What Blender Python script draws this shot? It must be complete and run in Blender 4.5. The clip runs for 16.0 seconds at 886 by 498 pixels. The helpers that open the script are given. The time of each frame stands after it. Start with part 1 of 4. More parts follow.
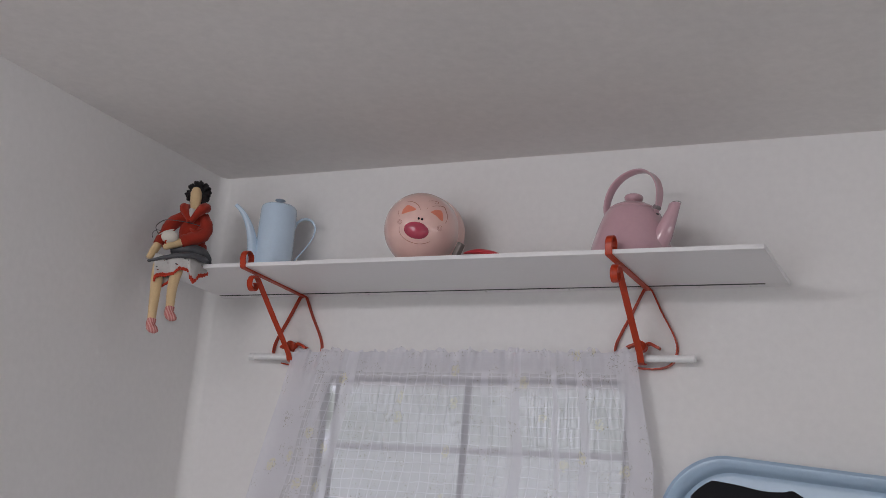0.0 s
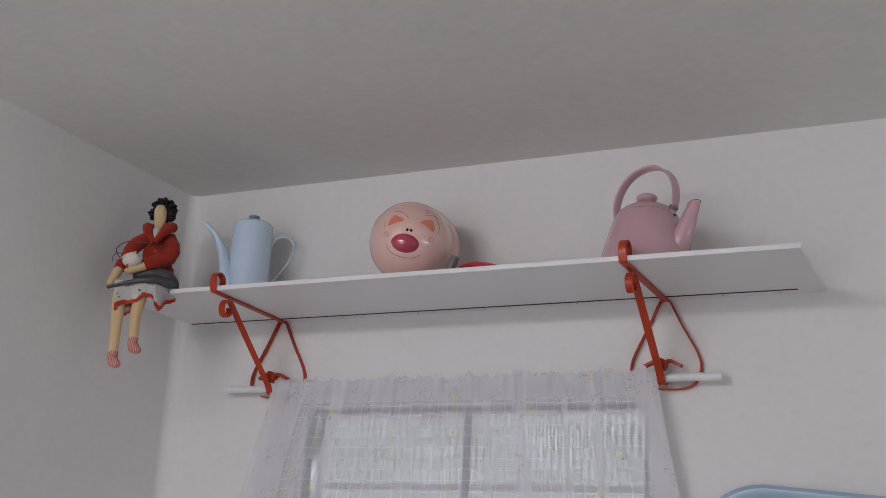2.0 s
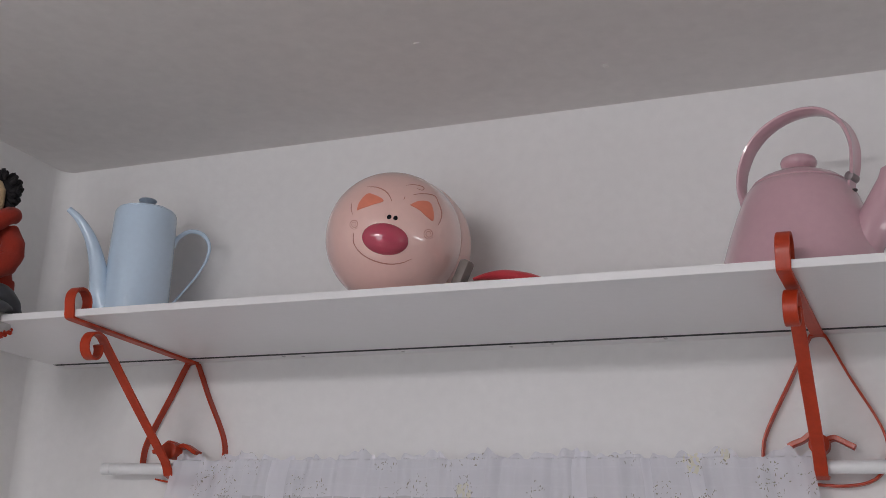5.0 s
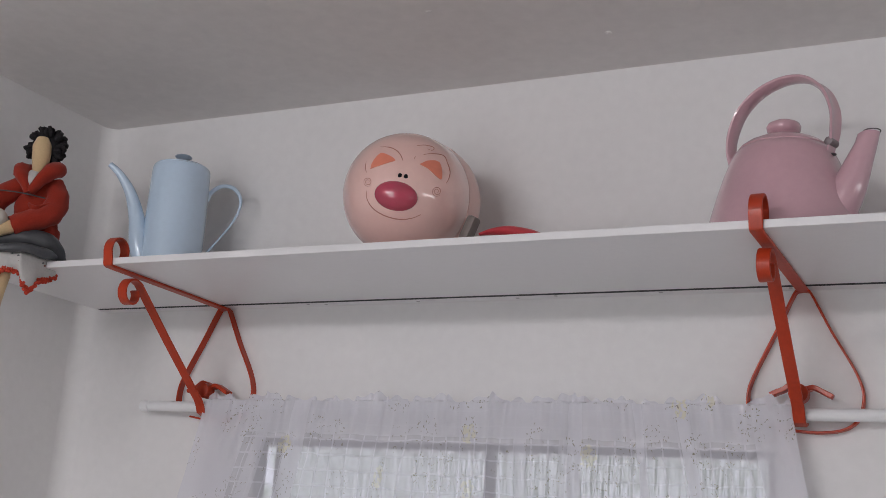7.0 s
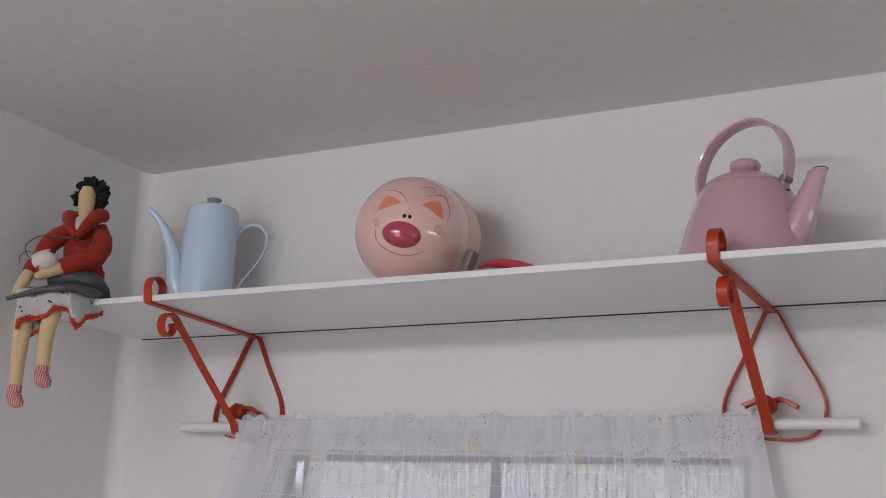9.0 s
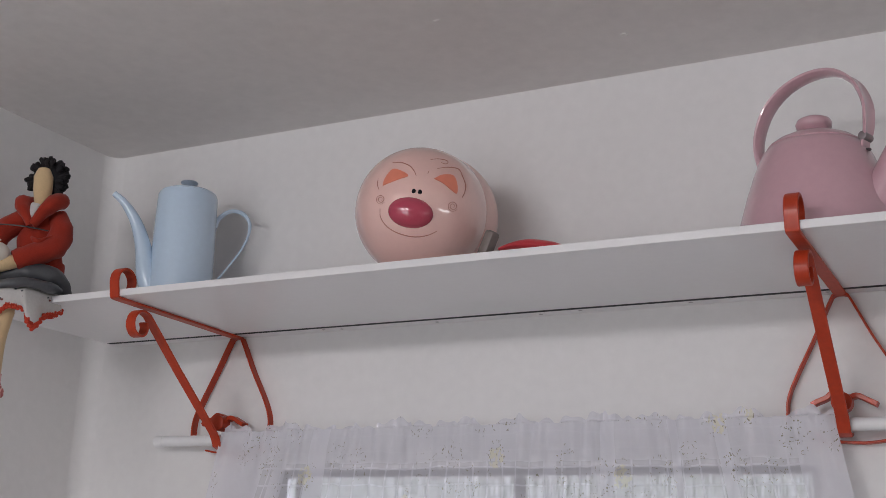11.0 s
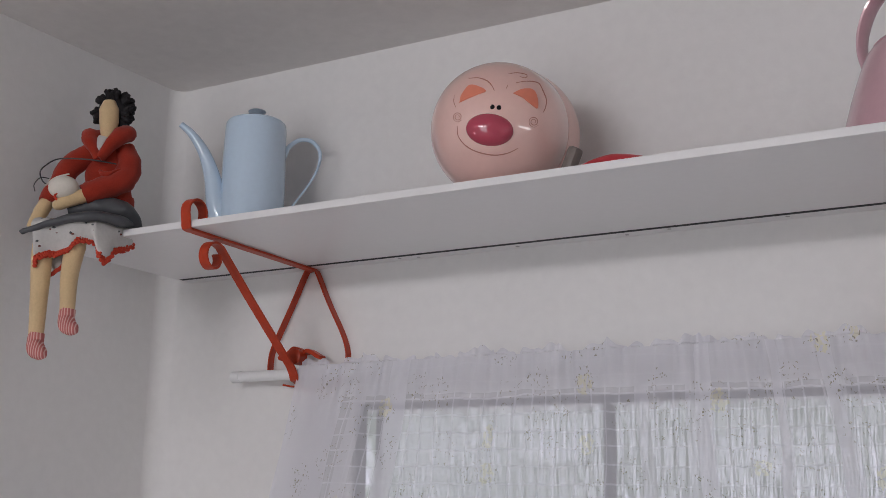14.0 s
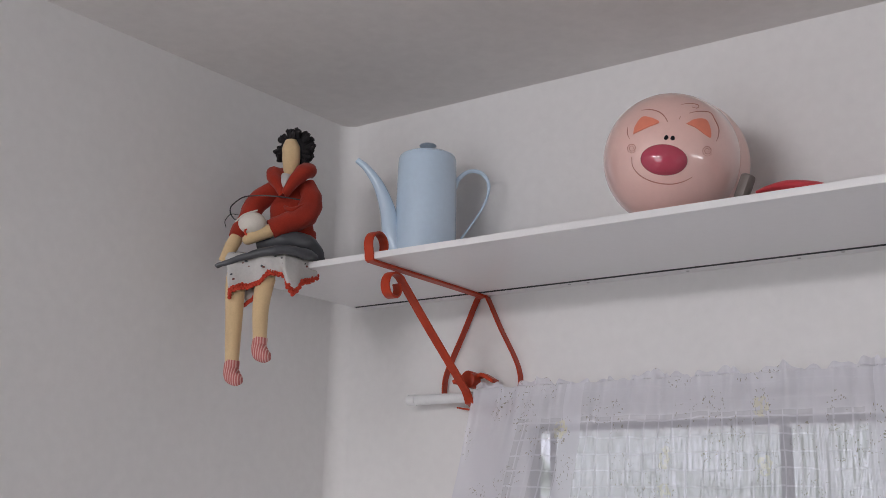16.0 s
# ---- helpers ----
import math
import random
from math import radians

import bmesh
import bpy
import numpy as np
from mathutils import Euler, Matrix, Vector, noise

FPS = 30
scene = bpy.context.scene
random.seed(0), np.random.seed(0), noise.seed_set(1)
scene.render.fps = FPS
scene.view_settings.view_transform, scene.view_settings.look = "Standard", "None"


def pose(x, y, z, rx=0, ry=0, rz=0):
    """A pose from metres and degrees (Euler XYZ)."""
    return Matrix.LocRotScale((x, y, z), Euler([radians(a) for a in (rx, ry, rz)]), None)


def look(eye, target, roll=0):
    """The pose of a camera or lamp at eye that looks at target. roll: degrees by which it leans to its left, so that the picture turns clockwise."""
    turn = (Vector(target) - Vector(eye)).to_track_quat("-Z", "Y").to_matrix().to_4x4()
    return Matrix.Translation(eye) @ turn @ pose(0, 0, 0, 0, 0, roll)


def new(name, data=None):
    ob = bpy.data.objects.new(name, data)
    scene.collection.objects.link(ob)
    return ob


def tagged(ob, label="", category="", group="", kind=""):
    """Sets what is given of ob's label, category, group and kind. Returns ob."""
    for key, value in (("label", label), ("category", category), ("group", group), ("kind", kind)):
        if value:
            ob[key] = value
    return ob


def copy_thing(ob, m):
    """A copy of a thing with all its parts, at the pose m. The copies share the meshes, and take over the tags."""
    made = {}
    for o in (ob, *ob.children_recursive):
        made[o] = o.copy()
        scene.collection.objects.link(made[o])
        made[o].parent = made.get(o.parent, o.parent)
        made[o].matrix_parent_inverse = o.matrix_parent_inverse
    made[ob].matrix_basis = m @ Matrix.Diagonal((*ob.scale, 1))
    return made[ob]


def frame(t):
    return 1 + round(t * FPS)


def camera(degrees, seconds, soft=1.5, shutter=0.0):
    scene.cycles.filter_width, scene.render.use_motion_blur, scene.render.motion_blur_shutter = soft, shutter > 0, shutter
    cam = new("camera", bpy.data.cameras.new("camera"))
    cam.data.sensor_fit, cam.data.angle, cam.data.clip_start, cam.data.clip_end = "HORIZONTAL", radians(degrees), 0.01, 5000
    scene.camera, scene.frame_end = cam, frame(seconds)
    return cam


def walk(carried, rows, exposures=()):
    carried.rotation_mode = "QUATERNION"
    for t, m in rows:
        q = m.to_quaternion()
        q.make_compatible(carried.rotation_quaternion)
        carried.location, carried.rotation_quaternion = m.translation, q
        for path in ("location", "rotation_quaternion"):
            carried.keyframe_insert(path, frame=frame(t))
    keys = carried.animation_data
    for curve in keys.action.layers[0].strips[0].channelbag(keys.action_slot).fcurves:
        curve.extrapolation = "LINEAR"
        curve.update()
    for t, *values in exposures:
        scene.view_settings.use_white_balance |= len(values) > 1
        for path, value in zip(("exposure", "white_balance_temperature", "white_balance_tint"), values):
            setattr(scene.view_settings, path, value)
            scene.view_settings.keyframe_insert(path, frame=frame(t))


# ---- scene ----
cam = camera(41.5, 16.0, soft=0.6)
PATH = [
    (0, (1.933, -2.487, 1.418), (1.069, -0.759, 1.936), 5.13),
    (0.5, (1.921, -2.471, 1.403), (1.079, -0.737, 1.937), 4.11),
    (1, (1.884, -2.391, 1.417), (1.036, -0.664, 1.965), 4.16),
    (1.5, (1.811, -2.247, 1.464), (0.962, -0.520, 2.010), 3.28),
    (2, (1.808, -2.249, 1.464), (0.964, -0.525, 2.026), 3.13),
    (2.5, (1.729, -2.100, 1.520), (0.884, -0.378, 2.087), 3.17),
    (3, (1.604, -1.844, 1.591), (0.766, -0.125, 2.175), 3.48),
    (3.5, (1.422, -1.540, 1.675), (0.605, 0.190, 2.255), 3.28),
    (3.7, (1.368, -1.405, 1.717), (0.533, 0.316, 2.300), 3.16),
    (5.8, (1.358, -1.476, 1.717), (0.626, 0.296, 2.284), 2.48),
    (6, (1.370, -1.476, 1.712), (0.644, 0.302, 2.272), 2.48),
    (6.5, (1.407, -1.490, 1.719), (0.599, 0.262, 2.244), 1.83),
    (7, (1.461, -1.513, 1.697), (0.581, 0.213, 2.193), 4.09),
    (7.5, (1.511, -1.577, 1.711), (0.602, 0.130, 2.218), 3.30),
    (8, (1.577, -1.586, 1.682), (0.620, 0.103, 2.162), 4.32),
    (8.5, (1.591, -1.611, 1.680), (0.647, 0.083, 2.168), 3.73),
    (9, (1.593, -1.639, 1.685), (0.647, 0.047, 2.198), 3.20),
    (9.2, (1.582, -1.630, 1.685), (0.648, 0.062, 2.200), 3.42),
    (11.5, (1.390, -1.431, 1.709), (0.494, 0.276, 2.243), 1.63),
    (12, (1.370, -1.421, 1.705), (0.421, 0.254, 2.247), 1.58),
    (12.5, (1.374, -1.429, 1.707), (0.416, 0.243, 2.245), 1.20),
    (13, (1.382, -1.423, 1.706), (0.440, 0.260, 2.234), 1.91),
    (13.5, (1.377, -1.409, 1.707), (0.428, 0.266, 2.247), 2.10),
    (14, (1.372, -1.414, 1.692), (0.377, 0.265, 2.130), 1.10),
    (14.5, (1.369, -1.422, 1.700), (0.348, 0.238, 2.151), 1.02),
    (15, (1.376, -1.449, 1.707), (0.284, 0.167, 2.147), 0.91),
    (15.5, (1.365, -1.487, 1.698), (0.208, 0.081, 2.149), 0.48),
    (16, (1.351, -1.500, 1.692), (0.179, 0.054, 2.154), 1.44),
]
walk(cam, [(t, look(eye, target, roll)) for t, eye, target, roll in PATH],
     exposures=[(0, -0.24), (3, -0.24), (6, -0.09), (11.5, -0.08), (14, -0.13), (15.4, -0.11), (16, 0.01)])

# ---- world, lights, exposure ----
CEIL = 2.389          # ceiling height
SHELF = 2.050         # underside of the shelf
TOP = 2.0595          # upper face of the shelf

world = bpy.data.worlds.new("sky")
scene.world = world
world.use_nodes = True
wn = world.node_tree.nodes
sky = wn.new("ShaderNodeTexSky")
sky.sky_type, sky.sun_disc = "NISHITA", False
sky.sun_elevation, sky.sun_rotation = radians(50), radians(20)
world.node_tree.links.new(sky.outputs[0], wn["Background"].inputs[0])
wn["Background"].inputs[1].default_value = 0.08


def area_lamp(name, eye, target, sx, sy, watts, colour):
    data = bpy.data.lights.new(name, "AREA")
    data.shape, data.size, data.size_y = "RECTANGLE", sx, sy
    data.energy, data.color = watts, colour
    ob = new(name, data)
    ob.matrix_world = look(eye, target)
    return ob


# fluorescent tube on the kitchen ceiling behind the camera, and daylight in a low strip window
area_lamp("ceiling_tube_lamp", (0.58, -2.75, 2.31), (0.75, 0.0, 2.0), 1.2, 0.12, 13.0, (1.0, 0.97, 1.0))
# broad frontal fill added behind the camera, not a known source
area_lamp("rear_fill", (0.6, -4.62, 1.10), (0.6, 0.0, 1.10), 1.5, 2.1, 24, (0.945, 0.95, 1.0))
area_lamp("side_daylight", (3.42, -0.95, 1.75), (0.7, -0.95, 1.75), 1.7, 0.17, 2.9, (0.97, 0.98, 1.0))
sun = new("sun", bpy.data.lights.new("sun", "SUN"))
sun.data.energy, sun.data.angle, sun.data.color = 2.0, radians(0.5), (1.0, 0.95, 0.88)
sun.matrix_world = look((2.0, 6.0, 8.0), (1.2, 3.0, 0.0))


# ---- materials ----
def shader(name):
    mat = bpy.data.materials.new(name)
    mat.use_nodes = True
    nt = mat.node_tree
    return mat, nt, nt.nodes["Principled BSDF"]


def node(nt, kind, **vals):
    n = nt.nodes.new(kind)
    for k, v in vals.items():
        n.inputs[k].default_value = v
    return n


def surface(name, colour, rough=0.5, vary=0.06, scale=8.0, fine=120.0, bump=0.1, metal=0.0, coat=0.0, sheen=0.0, grain=0.0005, spec=0.5, slick=0.05, glaze=1.7):
    """Paint, cloth or glaze: colour that drifts at two scales, with fine relief."""
    mat, nt, b = shader(name)
    tex = node(nt, "ShaderNodeTexCoord")
    big = node(nt, "ShaderNodeTexNoise", Scale=scale, Detail=4.0)
    small = node(nt, "ShaderNodeTexNoise", Scale=fine, Detail=3.0)
    for n in (big, small):
        nt.links.new(tex.outputs["Object"], n.inputs["Vector"])
    add = nt.nodes.new("ShaderNodeMath")
    add.operation = "ADD"
    nt.links.new(big.outputs[0], add.inputs[0])
    nt.links.new(small.outputs[0], add.inputs[1])
    ramp = nt.nodes.new("ShaderNodeMapRange")
    ramp.inputs["From Min"].default_value, ramp.inputs["From Max"].default_value = 0.6, 1.4
    ramp.inputs["To Min"].default_value, ramp.inputs["To Max"].default_value = 1 - vary, 1 + vary
    nt.links.new(add.outputs[0], ramp.inputs["Value"])
    mul = nt.nodes.new("ShaderNodeVectorMath")
    mul.operation = "SCALE"
    mul.inputs[0].default_value = colour
    nt.links.new(ramp.outputs[0], mul.inputs["Scale"])
    nt.links.new(mul.outputs[0], b.inputs["Base Color"])
    b.inputs["Roughness"].default_value, b.inputs["Metallic"].default_value = rough, metal
    b.inputs["Coat Weight"].default_value, b.inputs["Coat Roughness"].default_value = coat, slick
    b.inputs["Coat IOR"].default_value = glaze
    b.inputs["Sheen Weight"].default_value = sheen
    b.inputs["Specular IOR Level"].default_value = spec
    if bump:
        bm = node(nt, "ShaderNodeBump", Strength=bump, Distance=grain)
        nt.links.new(add.outputs[0], bm.inputs["Height"])
        nt.links.new(bm.outputs[0], b.inputs["Normal"])
    return mat


WALL = surface("wall_paint", (0.80, 0.79, 0.785), 0.75, 0.035, 2.5, 60, 0.22, grain=0.002)
CEILING = surface("ceiling_paint", (0.80, 0.775, 0.76), 0.9, 0.055, 1.6, 50, 0.2, grain=0.002, spec=0.2)
FLOOR = surface("floor_tile", (0.60, 0.56, 0.53), 0.4, 0.1, 3, 40, 0.1)
MELAMINE = surface("white_melamine", (0.82, 0.81, 0.82), 0.30, 0.02, 5, 90, 0.05)
# near-black that stands for the shade inside the shelf's open back gap
SEAM_SHADE = surface("dark_seam_shade", (0.03, 0.03, 0.035), 0.8, 0.1)
STEEL = surface("screw_steel", (0.35, 0.34, 0.33), 0.4, 0.1, metal=0.8)
SCREW = surface("grey_painted_screw", (0.48, 0.47, 0.47), 0.5, 0.1)
RED_IRON = surface("orange_red_enamel", (0.45, 0.042, 0.012), 0.42, 0.14, 14, 160, 0.15, coat=0.08, slick=0.12, spec=0.3)
ROD_WHITE = surface("white_plastic_rod", (0.80, 0.80, 0.81), 0.4, 0.02, 10, 100, 0.03)
BLUE_CHINA = surface("pale_blue_china", (0.59, 0.735, 0.885), 0.22, 0.03, 9, 140, 0.03, coat=0.4)
CHINA_WHITE = surface("worn_grey_china", (0.30, 0.36, 0.43), 0.35, 0.10, 60, 300)
PINK_ENAMEL = surface("pink_enamel", (0.60, 0.365, 0.415), 0.3, 0.04, 9, 120, 0.02, coat=0.8, slick=0.04)
KETTLE_HINGE = surface("worn_grey_hinge", (0.24, 0.20, 0.21), 0.4, 0.15, metal=0.3)
KETTLE_RIM = surface("chipped_dark_rim", (0.10, 0.08, 0.085), 0.5, 0.1)
PIG_PINK = surface("pink_glazed_tin", (0.87, 0.56, 0.50), 0.30, 0.03, 10, 130, 0.0, coat=1.0, slick=0.03, glaze=2.0)
PIG_BACK = surface("dull_pink_tin", (0.88, 0.58, 0.52), 0.35, 0.04, 10, 130, 0.03, coat=0.2)
PIG_SEAM = surface("soft_brown_seam", (0.62, 0.36, 0.31), 0.5, 0.1)
PIG_LID = surface("orange_red_paint", (0.80, 0.25, 0.16), 0.3, 0.05)
PIG_NOSE = surface("crimson_gloss", (0.50, 0.055, 0.105), 0.15, 0.05, coat=0.7)
PIG_LINE = surface("brown_red_line", (0.44, 0.17, 0.13), 0.5, 0.08)
BLACK = surface("black_paint", (0.008, 0.008, 0.011), 0.6, 0.1, spec=0.15)
FERRULE = surface("grey_brown_metal", (0.22, 0.185, 0.17), 0.5, 0.15)
TAIL_RED = surface("red_plastic_handle", (0.55, 0.045, 0.06), 0.35, 0.05)
TRAY_BLUE = surface("light_blue_gloss", (0.36, 0.50, 0.66), 0.30, 0.03, 6, 100, 0.03, coat=0.6, slick=0.05)
ALU = surface("grey_window_frame", (0.055, 0.055, 0.07), 0.5, 0.05)
RAIL = surface("pale_metal_rail", (0.62, 0.62, 0.66), 0.4, 0.05)
# the doll's cloths
SKIN = surface("beige_cotton", (0.66, 0.48, 0.27), 0.9, 0.08, 25, 400, 0.3, sheen=0.3)
FELT = surface("red_felt", (0.32, 0.023, 0.008), 0.95, 0.18, 45, 500, 0.7, sheen=0.1)
YARN = surface("black_yarn", (0.012, 0.010, 0.012), 0.9, 0.2, 60, 500, 0.5)
TRIM = surface("red_crochet", (0.50, 0.045, 0.02), 0.9, 0.12, 60, 400, 0.5)
PRINT_WHITE = surface("white_print_cotton", (0.54, 0.525, 0.51), 0.9, 0.08, 25, 300, 0.3)
GREY_CLOTH = surface("dark_grey_satin", (0.065, 0.067, 0.075), 0.45, 0.15, 30, 200, 0.2)
SOCK = surface("pink_knit", (0.66, 0.30, 0.28), 0.9, 0.22, 160, 700, 0.7)
sock_nodes = SOCK.node_tree
sock_mix = sock_nodes.nodes.new("ShaderNodeMix")
sock_mix.data_type = "RGBA"
sock_mix.inputs["A"].default_value, sock_mix.inputs["B"].default_value = (0.50, 0.15, 0.14, 1), (0.74, 0.48, 0.44, 1)
sock_tex = sock_nodes.nodes.new("ShaderNodeTexCoord")
across = sock_nodes.nodes.new("ShaderNodeVectorMath")
across.operation = "DOT_PRODUCT"
across.inputs[1].default_value = (0.848, 0.530, 0.0)
sock_nodes.links.new(sock_tex.outputs["Object"], across.inputs[0])
rib, knit = sock_nodes.nodes.new("ShaderNodeMath"), sock_nodes.nodes.new("ShaderNodeMath")
rib.operation, knit.operation = "MULTIPLY", "SINE"
rib.inputs[1].default_value = 1700.0
sock_nodes.links.new(across.outputs["Value"], rib.inputs[0])
sock_nodes.links.new(rib.outputs[0], knit.inputs[0])
sock_nodes.links.new(knit.outputs[0], sock_mix.inputs["Factor"])
sock_nodes.links.new(sock_mix.outputs["Result"], sock_nodes.nodes["Principled BSDF"].inputs["Base Color"])
POUCH = surface("cream_cotton_ball", (0.70, 0.65, 0.58), 0.9, 0.06, 30, 300, 0.3)
WIRE = surface("dark_wire", (0.05, 0.05, 0.055), 0.4, 0.1)
MOTIF = surface("brown_motif", (0.16, 0.06, 0.05), 0.9, 0.2)


def sheer_cloth():
    """Sheer voile: thick threads in a check, sprigs of grey-green leaves and pale yellow flowers."""
    mat, nt, b = shader("sheer_voile")
    L = nt.links.new
    uv = node(nt, "ShaderNodeTexCoord")
    sep = nt.nodes.new("ShaderNodeSeparateXYZ")
    L(uv.outputs["UV"], sep.inputs[0])
    wob = node(nt, "ShaderNodeTexNoise", Scale=14.0, Detail=2.0)
    L(uv.outputs["UV"], wob.inputs["Vector"])

    def maths(op, a, c=0.0, d=0.0):
        n = nt.nodes.new("ShaderNodeMath")
        n.operation = op
        for k, val in enumerate((a, c, d)):
            if isinstance(val, (int, float)):
                n.inputs[k].default_value = val
            else:
                L(val, n.inputs[k])
        return n.outputs[0]

    def threads(coord, pitch, width):
        shifted = maths("MULTIPLY_ADD", wob.outputs[0], 0.012, coord)
        saw = maths("FRACT", maths("DIVIDE", shifted, pitch))
        return maths("LESS_THAN", saw, width / pitch)

    check = maths("MAXIMUM", threads(sep.outputs[0], 0.030, 0.0030), threads(sep.outputs[1], 0.0225, 0.0022))

    ruffle = node(nt, "ShaderNodeTexNoise", Scale=95.0, Detail=2.0)
    L(uv.outputs["UV"], ruffle.inputs["Vector"])
    warp = nt.nodes.new("ShaderNodeVectorMath")
    warp.operation = "MULTIPLY_ADD"
    L(ruffle.outputs["Color"], warp.inputs[0])
    warp.inputs[1].default_value = (0.016, 0.016, 0.0)

    def sprigs(scale, size, thin, seedshift):
        m = node(nt, "ShaderNodeMapping")
        m.inputs["Location"].default_value = (seedshift, seedshift * 0.7, 0)
        L(uv.outputs["UV"], warp.inputs[2])
        L(warp.outputs[0], m.inputs[0])
        v = node(nt, "ShaderNodeTexVoronoi", Scale=scale, Randomness=1.0)
        v.voronoi_dimensions = "2D"
        L(m.outputs[0], v.inputs["Vector"])
        col = nt.nodes.new("ShaderNodeSeparateColor")
        L(v.outputs["Color"], col.inputs[0])
        keep = maths("LESS_THAN", col.outputs[0], thin)
        return maths("MULTIPLY", maths("LESS_THAN", v.outputs["Distance"], size), keep), v

    zone, _ = sprigs(17.0, 0.42, 0.66, 0.0)
    leaf, _ = sprigs(280.0, 0.27, 0.20, 3.1)
    leaf = maths("MULTIPLY", leaf, zone)
    bloom, _ = sprigs(17.0, 0.24, 0.14, 0.0)
    rag = node(nt, "ShaderNodeTexNoise", Scale=150.0, Detail=2.0)
    L(uv.outputs["UV"], rag.inputs["Vector"])
    bloom = maths("MULTIPLY", bloom, maths("GREATER_THAN", rag.outputs[0], 0.47))

    c1 = nt.nodes.new("ShaderNodeMix")
    c1.data_type = "RGBA"
    c1.inputs["A"].default_value = (0.88, 0.875, 0.935, 1)
    c1.inputs["B"].default_value = (0.90, 0.87, 0.74, 1)
    L(bloom, c1.inputs["Factor"])
    c2 = nt.nodes.new("ShaderNodeMix")
    c2.data_type = "RGBA"
    L(c1.outputs["Result"], c2.inputs["A"])
    c2.inputs["B"].default_value = (0.36, 0.34, 0.28, 1)
    L(leaf, c2.inputs["Factor"])
    diff = nt.nodes.new("ShaderNodeBsdfDiffuse")
    tran = nt.nodes.new("ShaderNodeBsdfTranslucent")
    clear = nt.nodes.new("ShaderNodeBsdfTransparent")
    for n in (diff, tran):
        L(c2.outputs["Result"], n.inputs["Color"])
    cloth = nt.nodes.new("ShaderNodeMixShader")
    cloth.inputs[0].default_value = 0.35
    L(diff.outputs[0], cloth.inputs[1])
    L(tran.outputs[0], cloth.inputs[2])
    pleat = node(nt, "ShaderNodeTexNoise", Scale=9.0, Detail=2.0)
    pleat.noise_dimensions = "1D"
    L(sep.outputs[0], pleat.inputs["W"])
    weave = maths("MULTIPLY_ADD", maths("GREATER_THAN", pleat.outputs[0], 0.60), 0.14, 0.58)
    # folds where the cloth lies double
    slack = maths("MULTIPLY_ADD", wob.outputs[0], 0.014, sep.outputs[0])
    for middle, half in ((0.266, 0.021), (0.863, 0.013), (0.982, 0.008), (1.068, 0.012)):
        fold = maths("LESS_THAN", maths("ABSOLUTE", maths("SUBTRACT", slack, middle)), half)
        weave = maths("MAXIMUM", weave, maths("MULTIPLY", fold, 0.86))
    border = maths("GREATER_THAN", maths("ABSOLUTE", maths("SUBTRACT", sep.outputs[0], 0.655)), 0.525)
    weave = maths("MAXIMUM", weave, maths("MULTIPLY", border, 0.78))
    pocket = maths("GREATER_THAN", maths("MULTIPLY_ADD", wob.outputs[0], 0.010, sep.outputs[1]), 1.8525)
    weave = maths("MAXIMUM", weave, maths("MULTIPLY", pocket, 0.74))
    cover = maths("MAXIMUM", maths("MAXIMUM", weave, maths("MULTIPLY", check, 0.76)), maths("MAXIMUM", maths("MULTIPLY", leaf, 0.70), maths("MULTIPLY", bloom, 0.66)))
    mix = nt.nodes.new("ShaderNodeMixShader")
    L(cover, mix.inputs[0])
    L(clear.outputs[0], mix.inputs[1])
    L(cloth.outputs[0], mix.inputs[2])
    L(mix.outputs[0], nt.nodes["Material Output"].inputs["Surface"])
    return mat


VOILE = sheer_cloth()


def glass_pane(name, rough):
    mat, nt, b = shader(name)
    b.inputs["Base Color"].default_value = (0.97, 0.98, 1.0, 1)
    b.inputs["Transmission Weight"].default_value = 1.0
    b.inputs["Roughness"].default_value, b.inputs["IOR"].default_value = rough, 1.45
    return mat


FLUTED = glass_pane("fluted_glass", 0.11)
CLEAR = glass_pane("clear_glass", 0.0)
FROSTED = glass_pane("obscured_glass", 0.32)


def garden_backdrop():
    mat, nt, b = shader("bright_garden")
    tex = nt.nodes.new("ShaderNodeTexCoord")
    n = node(nt, "ShaderNodeTexNoise", Scale=2.6, Detail=7.0)
    nt.links.new(tex.outputs["Object"], n.inputs["Vector"])
    r = nt.nodes.new("ShaderNodeValToRGB")
    e = r.color_ramp.elements
    e[0].position, e[0].color = 0.44, (0.07, 0.10, 0.055, 1)
    e[1].position, e[1].color = 0.58, (0.98, 0.98, 1.14, 1)
    e.new(0.51).color = (0.44, 0.50, 0.45, 1)
    nt.links.new(n.outputs[0], r.inputs[0])
    em = nt.nodes.new("ShaderNodeEmission")
    em.inputs["Strength"].default_value = 1.18
    place = nt.nodes.new("ShaderNodeSeparateXYZ")
    nt.links.new(tex.outputs["Object"], place.inputs[0])
    height = nt.nodes.new("ShaderNodeMapRange")
    height.inputs["From Min"].default_value, height.inputs["From Max"].default_value = 1.2, 1.5
    nt.links.new(place.outputs[2], height.inputs["Value"])
    both = nt.nodes.new("ShaderNodeMix")
    both.data_type = "RGBA"
    both.inputs["A"].default_value = (0.62, 0.60, 0.70, 1)
    nt.links.new(height.outputs[0], both.inputs["Factor"])
    nt.links.new(r.outputs[0], both.inputs["B"])
    nt.links.new(both.outputs["Result"], em.inputs["Color"])
    nt.links.new(em.outputs[0], nt.nodes["Material Output"].inputs["Surface"])
    return mat


GARDEN = garden_backdrop()


